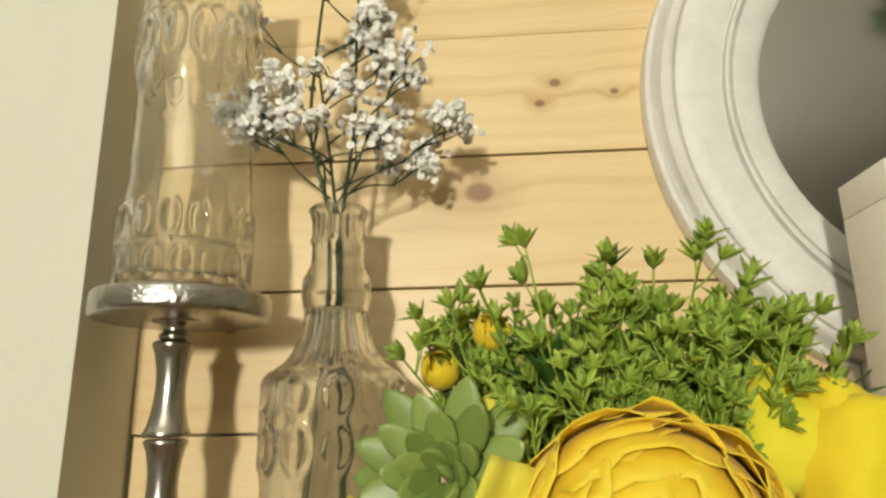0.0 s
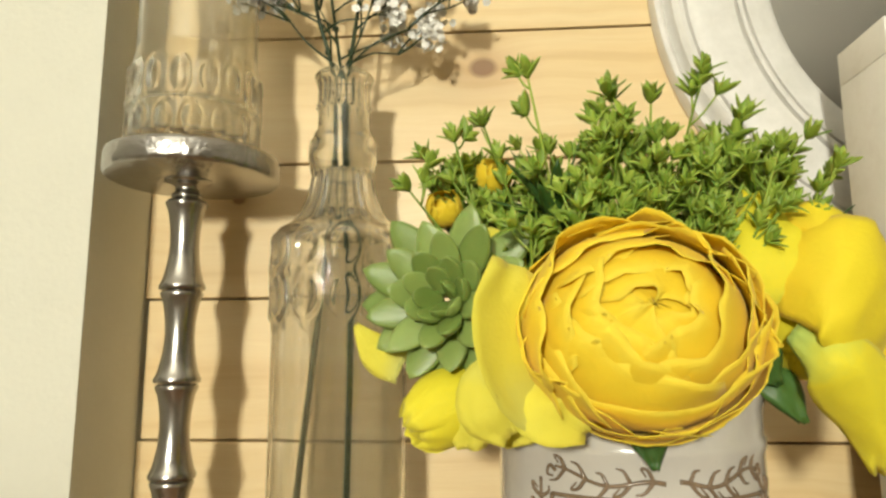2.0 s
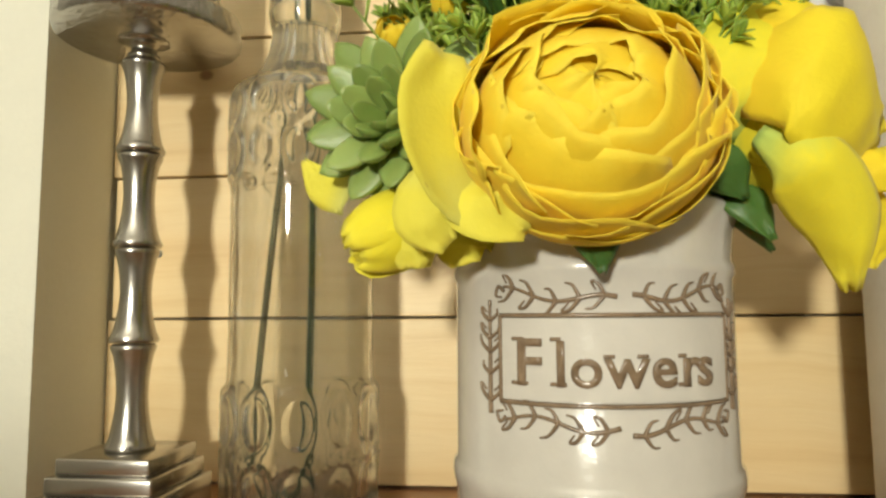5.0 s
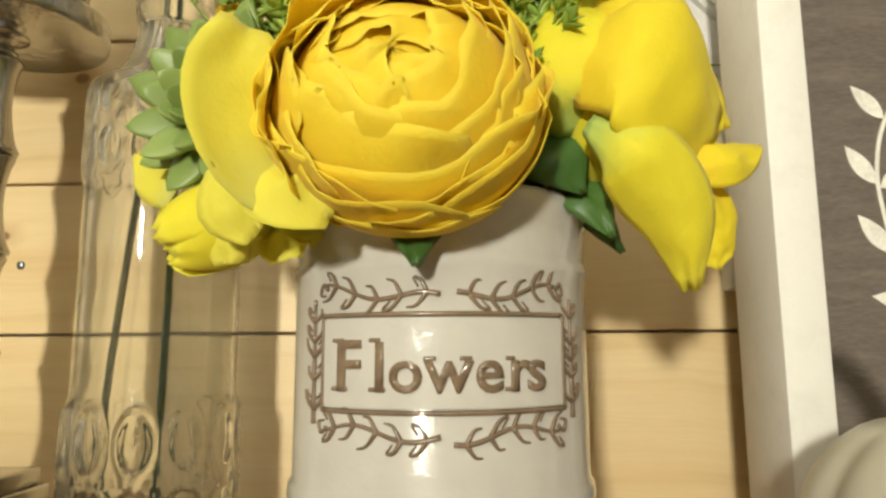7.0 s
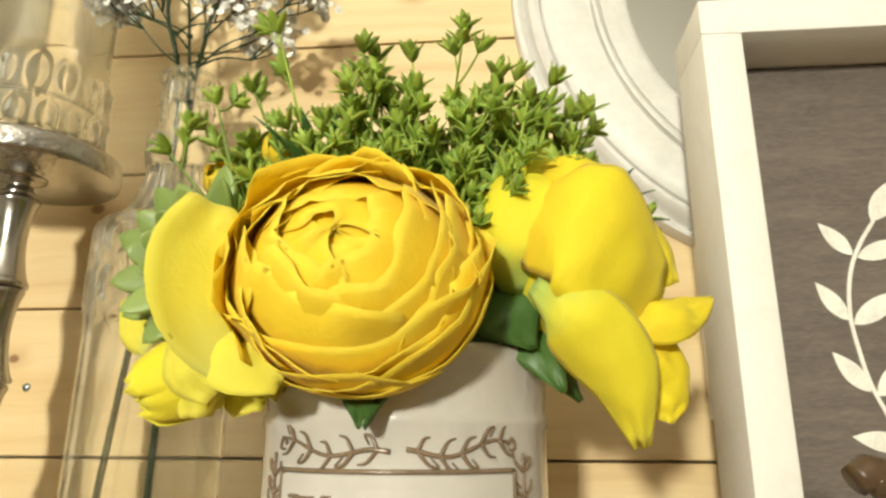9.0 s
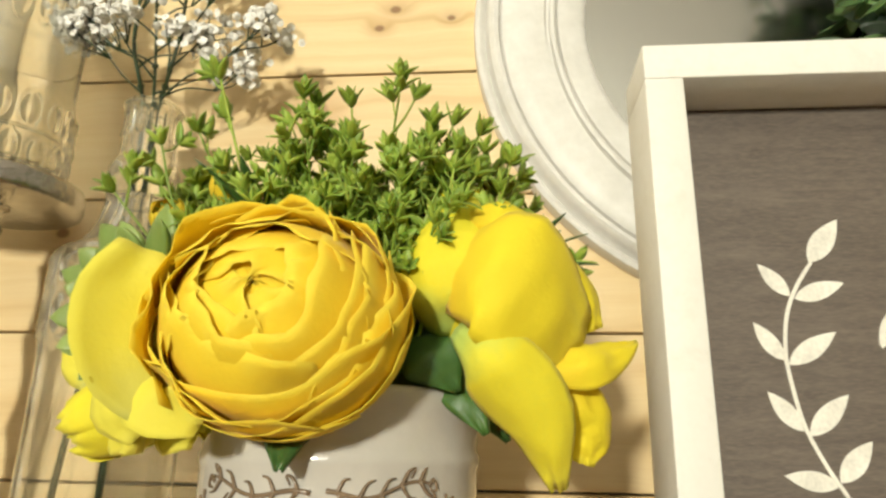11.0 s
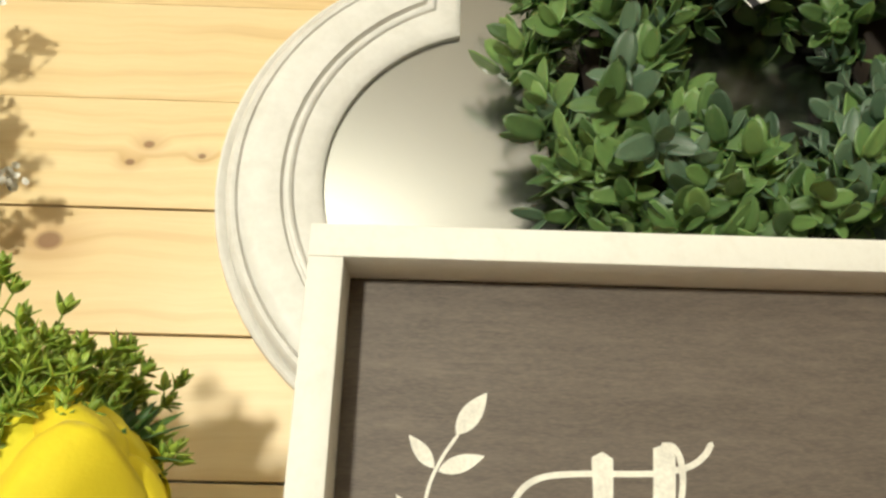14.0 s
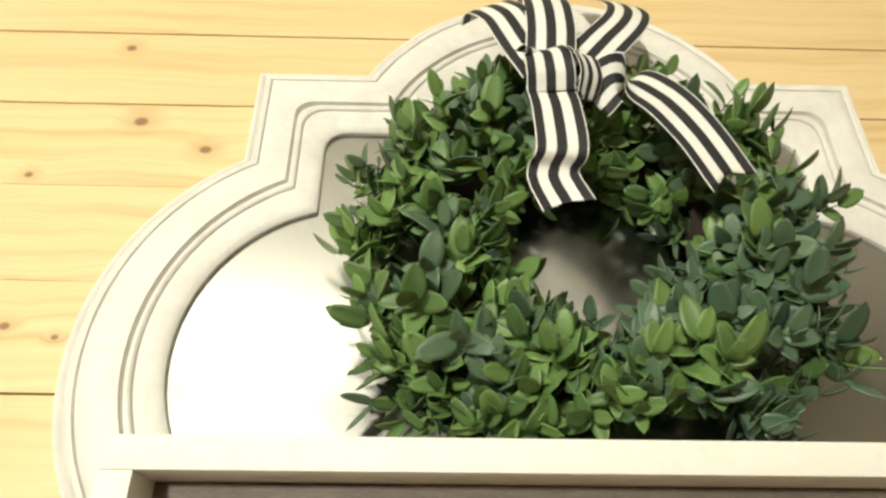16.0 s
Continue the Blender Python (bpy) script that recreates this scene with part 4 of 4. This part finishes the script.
def succulent():
    root = thing("succulent", "grey-green artificial succulent rosette beside the ranunculus", "succulent")
    M0 = Matrix.Translation((-0.046, -0.243, 0.271)) @ frame_of((-0.28, -0.93, 0.06))
    rnd = random.Random(2)
    for k in range(38):
        f = (k + 1) / 38
        az = k * 2.39996
        tilt = radians(8 + 84 * f ** 0.75)
        L, W = (0.020 + 0.040 * f) * rnd.uniform(0.86, 1.1), 0.0068 + 0.0072 * f
        bm = bmesh.new()
        rows = []
        for i in range(12):
            v = i / 11
            w = W * (0.42 + 0.58 * math.sin(math.pi * min(1.0, v * 0.78))) * (1 - v ** 4.5) ** 0.7 + 0.0002
            # a flat hollow upper side and a keeled back
            rows.append([Vector((w * math.cos(a), w * math.sin(a) * (0.18 if math.sin(a) > 0 else 0.75) - 0.10 * L * math.sin(v * 2.4), L * v)) for a in [2 * math.pi * j / 10 for j in range(10)]])
        vs = add_grid(bm, rows, close_v=True)
        bm.faces.new(vs[0][::-1])
        bm.faces.new(vs[-1])
        Mx = M0 @ Matrix.Rotation(az, 4, "Z") @ Matrix.Rotation(tilt + rnd.uniform(-0.08, 0.08), 4, "X") @ Matrix.Translation((0, 0, 0.006))
        bmesh.ops.transform(bm, matrix=Mx, verts=bm.verts)
        part("fleshy_leaf", bm, SUCC, root)


succulent()


def greenery():
    rnd = random.Random(9)
    group = "green sprigs in the crock"

    def sprig(base, tip, n_side, leaf_len, mat, label):
        root = thing("green_sprig", label, "greenery", group=group)
        b, t = Vector(base), Vector(tip)
        mid = b * 0.4 + t * 0.6 + Vector((rnd.uniform(-1, 1), rnd.uniform(-1, 1), 0.5)) * 0.01
        line = spline([b, mid, t], 16)
        bm = bmesh.new()
        tube(bm, line, 0.0013, 0.0007, 5)
        ends = [(t, (t - line[-3]).normalized())]
        for _ in range(n_side):
            k = rnd.randint(5, 14)
            d = ((t - b).normalized() * 0.8 + Vector((rnd.uniform(-1, 1), rnd.uniform(-1, 1), rnd.uniform(0, 0.8)))).normalized()
            e = line[k] + d * rnd.uniform(0.012, 0.028)
            tube(bm, spline([line[k], line[k].lerp(e, 0.5) + Vector((0, 0, -0.002)), e], 5), 0.0009, 0.0006, 4)
            ends.append((e, d))
        part("stem", bm, mat, root)
        bm = bmesh.new()
        for e, d in ends:
            F = frame_of(d, rnd.uniform(0, 6))
            for c in range(8):
                ring = 0 if c < 5 else 1
                az = c * 2 * math.pi / (5 if ring == 0 else 3) + rnd.uniform(-0.3, 0.3)
                op = radians((40 if ring == 0 else 14) + rnd.uniform(-12, 14))
                L = leaf_len * rnd.uniform(0.75, 1.15) * (1 if ring == 0 else 0.75)
                Mx = Matrix.Translation(e - d * 0.003 * (1 - ring)) @ F @ Matrix.Rotation(az, 4, "Z") @ Matrix.Rotation(radians(90) - op, 4, "X")
                P = leaf_grid(L, L * 0.21, 0.2, rnd.uniform(-0.15, 0.25), 3, 5, 0.7)
                sheet(bm, [[Mx @ p for p in row] for row in P], 0.0007)
        tagged(part("foliage", bm, mat, root), kind="stuff")

    lab = "fine spring-green artificial foliage sprig with clustered leaves"
    tall = [(0.002, -0.275, 0.402), (0.055, -0.25, 0.395), (0.108, -0.255, 0.402), (0.14, -0.235, 0.388), (0.172, -0.22, 0.368), (-0.043, -0.25, 0.372), (-0.073, -0.245, 0.342), (0.215, -0.21, 0.305), (0.078, -0.255, 0.392), (-0.065, -0.22, 0.37), (-0.025, -0.24, 0.385), (0.048, -0.252, 0.386), (0.116, -0.25, 0.362), (0.1285, -0.258, 0.376)]
    for t in tall:
        sprig((PX + (t[0] - PX) * 0.4, PY + (t[1] - PY) * 0.3, 0.22), t, 4, 0.0145, SPRIG, lab)
    for k in range(118):
        x = -0.06 + 0.245 * (k + 0.5) / 118
        t = (x + rnd.uniform(-0.01, 0.01), rnd.uniform(-0.27 if x > -0.01 else -0.205, -0.15), 0.305 + 0.068 * rnd.random() - 0.12 * max(0, abs(x - 0.05) - 0.08))
        sprig((PX + (x - PX) * 0.55, PY + (t[1] - PY) * 0.4, 0.215), t, 7, 0.0130, SPRIG, lab)
    # dark strap-leaved tufts
    for c, ax, n, L in (((0.17, -0.205, 0.295), (0.45, -0.2, 0.85), 24, 0.058), ((0.02, -0.23, 0.315), (0.0, -0.3, 0.95), 20, 0.058), ((0.118, -0.215, 0.3), (0.1, -0.1, 1), 14, 0.052)):
        root = thing("strap_leaf_tuft", "dark green narrow-leaved artificial tuft among the flowers", "greenery")
        for k in range(n):
            F = frame_of(ax, 0)
            Mx = Matrix.Translation(c) @ F @ Matrix.Rotation(k * 2.4, 4, "Z") @ Matrix.Rotation(radians(90 - rnd.uniform(8, 68)), 4, "X")
            bm = bmesh.new()
            sheet(bm, [[Mx @ p for p in row] for row in leaf_grid(L * rnd.uniform(0.6, 1.05), 0.0045, 0.3, rnd.uniform(0.0, 0.25), 3, 7, 0.8)], 0.0007)
            part("strap_leaf", bm, STRAP, root)
    # broad leaves under the blooms at the rim
    root = thing("rim_foliage", "dark green broad leaves under the blooms at the crock rim", "greenery")
    for b, e, w in (((0.06, -0.24, 0.215), (0.062, -0.288, 0.179), 0.014), ((0.135, -0.222, 0.235), (0.16, -0.24, 0.198), 0.013), ((0.14, -0.2, 0.23), (0.172, -0.205, 0.195), 0.01), ((0.12, -0.24, 0.25), (0.145, -0.245, 0.22), 0.02), ((0.1, -0.2, 0.25), (0.13, -0.24, 0.24), 0.03), ((-0.0, -0.2, 0.24), (-0.03, -0.22, 0.2), 0.02)):
        b, e = Vector(b), Vector(e)
        petal_part("broad_leaf", free_petal([b, b.lerp(e, 0.5) + Vector((0, -0.008, 0.004)), e], (w * 0.5, w, 0.002), (0.1, -1, 0.3), 0.2, 4), STRAP, root)
    # added lumpy dark green core that fills the middle of the bouquet
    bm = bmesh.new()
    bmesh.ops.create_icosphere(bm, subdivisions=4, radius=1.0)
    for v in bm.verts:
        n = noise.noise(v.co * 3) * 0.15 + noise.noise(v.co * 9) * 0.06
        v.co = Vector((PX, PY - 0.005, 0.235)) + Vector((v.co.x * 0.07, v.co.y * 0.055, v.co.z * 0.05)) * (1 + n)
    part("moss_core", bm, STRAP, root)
    # small yellow filler blooms among the greenery
    for k, c in enumerate(((-0.018, -0.2, 0.36), (0.052, -0.205, 0.35), (-0.052, -0.21, 0.335))):
        bloom("filler_bloom", "small yellow filler bloom half hidden in greenery", Vector(c), (0.1, -0.7, 0.6), (0.013, 0.013, 0.013), k, YELLOW, [(0.6, 3, 120, 15, 1.2, 0.06), (0.95, 4, 140, 40, 1.0, 0.1)], 40 + k)


greenery()


# ---- boxwood wreath with its ribbon ----
WC = Vector((0.724, -0.055, 0.720))


def wreath():
    rnd = random.Random(12)
    root = thing("boxwood_wreath", "round green artificial boxwood wreath hung before the mirror", "wreath")
    bm = bmesh.new()
    ringpts = []
    for i in range(48):
        a = 2 * math.pi * i / 48
        c = WC + Vector((math.cos(a) * 0.156, 0, math.sin(a) * 0.164))
        rr = 0.03 + 0.01 * noise.noise(Vector((math.cos(a) * 2, math.sin(a) * 2, 0)))
        ringpts.append([c + (Vector((math.cos(a), 0, math.sin(a))) * math.cos(b) + Vector((0, 1, 0)) * math.sin(b)) * rr * (1 + 0.2 * rnd.random()) for b in [2 * math.pi * j / 10 for j in range(10)]])
    add_grid(bm, ringpts, close_u=True, close_v=True)
    bmesh.ops.delete(bm, geom=[v for v in bm.verts if v.co.z < 0.56], context="VERTS")
    part("twig_ring", bm, TWIG, root, "dark twisted twig ring")
    shapes = []
    for s in range(6):
        b = bmesh.new()
        L = 0.036 + 0.003 * s
        sheet(b, leaf_grid(L, L * rnd.uniform(0.25, 0.31), rnd.uniform(0.06, 0.25), rnd.uniform(-0.05, 0.3), 5, 7, 0.72), 0.0008)
        shapes.append(finish(b, "leaf", BOX))
    twigs = bmesh.new()
    rest, blue = bmesh.new(), bmesh.new()
    n = 0
    count = 0
    order = list(range(440))
    for k in order:
        a = 2 * math.pi * (k * 0.61803)
        b = rnd.uniform(-0.55 * math.pi, 1.55 * math.pi)
        if 310 <= k < 370:
            a = radians(195 + 150 * rnd.random())
        er = Vector((math.cos(a), 0, math.sin(a)))
        # outwards from the ring, mostly to the front and the sides
        b = rnd.gauss(math.pi * 1.5, 1.4) if k % 4 < 3 else rnd.gauss(-0.25, 0.35)
        if k >= 370:
            b = rnd.gauss(0.02, 0.2)
        nrm = er * math.cos(b) + Vector((0, 1, 0)) * math.sin(b)
        if nrm.y > 0.55:
            nrm.y *= -1
        c = WC + er * 0.174 + nrm * 0.025
        tang = Vector((-math.sin(a), 0, math.cos(a)))
        d = (nrm + tang * rnd.uniform(-0.7, 0.7) + Vector((0, 0, 0.15))).normalized()
        ln = rnd.uniform(0.045, 0.092) * (0.75 if nrm.dot(er) < -0.3 else 1.0)
        tip = c + d * ln
        if tip.z < 0.505:
            c.z = max(c.z, 0.5)
            d = Vector((d.x, d.y, abs(d.z) * 0.5 + 0.25)).normalized()
            tip = c + d * ln
        far = (Vector((tip.x, 0, tip.z)) - Vector((WC.x, 0, WC.z))).length > 0.26
        if tip.y > (-0.046 if far else -0.018) or tip.z < 0.5:
            continue
        line = spline([c, c.lerp(tip, 0.5) + Vector((0, -0.004, 0.003)), tip], 6)
        tube(twigs, line, 0.0011, 0.0007, 4)
        # sprigs at the lower right get the darker blue-green leaf colour more often
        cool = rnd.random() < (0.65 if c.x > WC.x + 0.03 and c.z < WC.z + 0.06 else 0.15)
        for q in range(1, 5):
            for sgn in ((-1, 1) if q < 4 else (0, 1)):
                p = line[min(q + 1, 5)]
                F = frame_of(d, q * 1.57 + rnd.uniform(-0.4, 0.4))
                op = radians(rnd.uniform(40, 75)) if sgn else radians(rnd.uniform(0, 20))
                Mx = Matrix.Translation(p) @ F @ Matrix.Rotation(0 if sgn >= 0 else math.pi, 4, "Z") @ Matrix.Rotation(radians(90) - op, 4, "X") @ Matrix.Rotation(rnd.uniform(-0.5, 0.5), 4, "Y") @ Matrix.Scale(rnd.uniform(0.55, 0.95), 4)
                if (Mx @ Vector((0, 0.04, 0))).y > (-0.046 if far else -0.016) or (Mx @ Vector((0, 0.04, 0))).z < 0.497:
                    continue
                count += 1
                me = rnd.choice(shapes)
                if n < 295 and not cool and count % 4 == 0:
                    ob = new("leaf", me)
                    ob.parent = root
                    ob.matrix_local = Mx
                    n += 1
                else:
                    L = 0.036 + 0.003 * shapes.index(me)
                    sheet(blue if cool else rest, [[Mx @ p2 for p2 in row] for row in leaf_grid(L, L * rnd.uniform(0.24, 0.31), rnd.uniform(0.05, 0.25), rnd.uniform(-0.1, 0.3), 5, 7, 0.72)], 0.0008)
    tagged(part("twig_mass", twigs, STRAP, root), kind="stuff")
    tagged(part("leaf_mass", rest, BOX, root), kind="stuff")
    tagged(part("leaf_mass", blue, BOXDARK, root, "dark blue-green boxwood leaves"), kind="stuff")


wreath()


def ribbon_strip(root, pts, across, w=0.049, name="ribbon_tail", n=40, notch=0.0):
    """A striped ribbon along a curve; across gives its width direction at both ends."""
    line = spline(pts, n)
    A, B = Vector(across[0]), Vector(across[1])
    bm = bmesh.new()
    cols = [0.0, 0.025, 0.2, 0.4, 0.6, 0.8, 0.975, 1.0]
    mats = [1, 0, 1, 0, 1, 0, 1]
    rows = []
    for k, p in enumerate(line):
        d = (line[min(k + 1, n - 1)] - line[max(k - 1, 0)]).normalized()
        s = A.lerp(B, k / (n - 1))
        s = (s - d * s.dot(d)).normalized()
        nn = s.cross(d)
        front = [p + s * (c - 0.5) * w + nn * (0.0004 + 0.0016 * math.cos((c - 0.5) * 3) + 0.0008 * noise.noise(Vector((k * 0.2, c * 2, 0)))) for c in cols]
        front = [q - d * notch * (1 - 2 * abs(c - 0.5)) * max(0, (k - n + 9) / 8) for q, c in zip(front, cols)]
        rows.append((front, [q - nn * 0.0007 for q in front]))
    f = [[bm.verts.new(q) for q in r[0]] for r in rows]
    b = [[bm.verts.new(q) for q in r[1]] for r in rows]
    m = len(cols)
    for i in range(n - 1):
        for j in range(m - 1):
            bm.faces.new((f[i][j], f[i + 1][j], f[i + 1][j + 1], f[i][j + 1])).material_index = mats[j]
            bm.faces.new((b[i][j], b[i][j + 1], b[i + 1][j + 1], b[i + 1][j])).material_index = mats[j]
        for j in (0, m - 1):
            bm.faces.new((f[i][j], b[i][j], b[i + 1][j], f[i + 1][j])).material_index = 1
    for i in (0, n - 1):
        for j in range(m - 1):
            bm.faces.new((f[i][j], f[i][j + 1], b[i][j + 1], b[i][j])).material_index = mats[j]
    part(name, bm, [BLACKRIB, WHITERIB], root)


def bow():
    root = thing("ribbon_bow", "black and white striped grosgrain ribbon bow tied over the wreath", "bow")
    K = Vector((0.669, -0.19, 0.884))
    ribbon_strip(root, [K + Vector((0, 0.004, 0)), K + Vector((-0.024, 0.0, 0.042)), K + Vector((-0.042, 0.0, 0.080)), K + Vector((-0.058, 0.03, 0.125)), K + Vector((-0.06, 0.08, 0.165))], ((0.9, 0, 0.3), (0.8, 0.1, 0.55)), 0.06, "ribbon_loop")
    ribbon_strip(root, [K + Vector((0.004, -0.002, 0)), K + Vector((0.008, -0.006, 0.06)), K + Vector((0.008, 0.02, 0.13)), K + Vector((0.0, 0.09, 0.18)), K + Vector((0.0, 0.16, 0.25))], ((1, 0, 0), (1, 0, 0)), 0.056, "ribbon_loop")
    ribbon_strip(root, [K + Vector((0.02, 0.02, -0.01)), K + Vector((0.07, 0.015, 0.05)), K + Vector((0.11, 0.03, 0.11)), K + Vector((0.125, 0.07, 0.18)), K + Vector((0.11, 0.13, 0.26))], ((0.9, 0, -0.35), (1, 0, -0.2)), 0.056, "ribbon_loop")
    ribbon_strip(root, [K + Vector((-0.02, -0.004, 0.016)), K + Vector((-0.004, -0.016, 0.008)), K + Vector((0.0, -0.018, -0.02)), K + Vector((0.002, -0.004, -0.04))], ((1, 0, 0.1), (1, 0, 0)), 0.052, "knot")
    ribbon_strip(root, [K + Vector((0.002, 0.0, -0.03)), K + Vector((0.004, -0.012, -0.07)), K + Vector((0.004, -0.018, -0.125)), K + Vector((-0.002, -0.002, -0.138)), K + Vector((-0.003, -0.002, -0.152)), K + Vector((0.006, -0.014, -0.19))], ((1, 0, 0), (1.0, -0.1, 0.15)), 0.052, notch=0.008)
    ribbon_strip(root, [K + Vector((0.03, 0.01, 0.03)), K + Vector((0.038, -0.015, 0.005)), K + Vector((0.045, -0.012, -0.02)), K + Vector((0.04, 0.0, -0.045))], ((0.9, 0.3, 0), (0.5, 0.6, 0)), 0.035)
    ribbon_strip(root, [K + Vector((0.05, 0.02, -0.03)), K + Vector((0.075, 0.0, -0.015)), K + Vector((0.115, -0.004, -0.04)), K + Vector((0.15, 0.0, -0.085)), K + Vector((0.180, 0.005, -0.148))], ((0.6, 0, -0.6), (0.9, 0.0, 0.45)), 0.055, notch=0.016)


bow()


# ---- white pumpkin beside the crock ----
def pumpkin():
    root = thing("white_pumpkin", "cream-white decorative pumpkin with brown curled stem before the sign", "pumpkin")
    c = Vector((0.322, -0.262, 0.0))
    R, H = 0.083, 0.116
    bm = bmesh.new()
    pts = []
    for i in range(29):
        th = math.pi * i / 28
        row = []
        for j in range(120):
            a = 2 * math.pi * j / 120
            rib = 1 - 0.07 * abs(math.cos(a * 5)) ** 6 * math.sin(th) ** 0.7
            dip = 1 - 0.3 * math.exp(-(th / 0.35) ** 2)
            row.append(c + Vector((R * rib * math.sin(th) ** 0.85 * math.cos(a), R * rib * math.sin(th) ** 0.85 * math.sin(a), H / 2 + H / 2 * math.cos(th) * dip)))
        pts.append(row)
    add_grid(bm, pts, close_v=True)
    bmesh.ops.remove_doubles(bm, verts=bm.verts, dist=1e-5)
    part("skin", bm, PUMPKIN, root)
    bm = bmesh.new()
    tube(bm, spline([c + Vector((0, 0, 0.088)), c + Vector((-0.004, -0.002, 0.115)), c + Vector((-0.012, -0.006, 0.138)), c + Vector((-0.030, -0.010, 0.160)), c + Vector((-0.040, -0.012, 0.157))], 18), 0.012, 0.007, 10)
    part("stem", bm, PSTEM, root)


pumpkin()

# a screw head in the lowest plank but one
_bm = bmesh.new()
bmesh.ops.create_cone(_bm, cap_ends=True, segments=16, radius1=0.004, radius2=0.0032, depth=0.0016, matrix=Matrix.Translation((-0.322, -0.0008, 0.218)) @ Matrix.Rotation(radians(90), 4, "X"))
tagged(new("screw", finish(_bm, "screw", STEEL)), "small steel screw head in the pine plank", "screw")

# ---- the pine planks, one object each ----
_wall = bpy.data.objects["wall_back"]
_edges = [0.0] + [PLANK0 + PITCH * k for k in range(0, 12)]
for _k, (_z0, _z1) in enumerate(zip(_edges, _edges[1:])):
    # tight seams above the fourth board, open ones elsewhere
    _low = 0.0002 if _k in (5, 6) else 0.0012
    _top = 0.0002 if _k in (4, 5) else 0.0012
    _x0 = -0.371 + (0.004 if _k % 2 else 0.0)
    part("plank", chamfer_board(_x0, 2.99, _z0 + _low + (0.002 if _k == 0 else 0), min(_z1 - _top, 1.745), c=0.0004 if _k in (4, 5, 6) else 0.001), PINE, _wall, smooth=False)
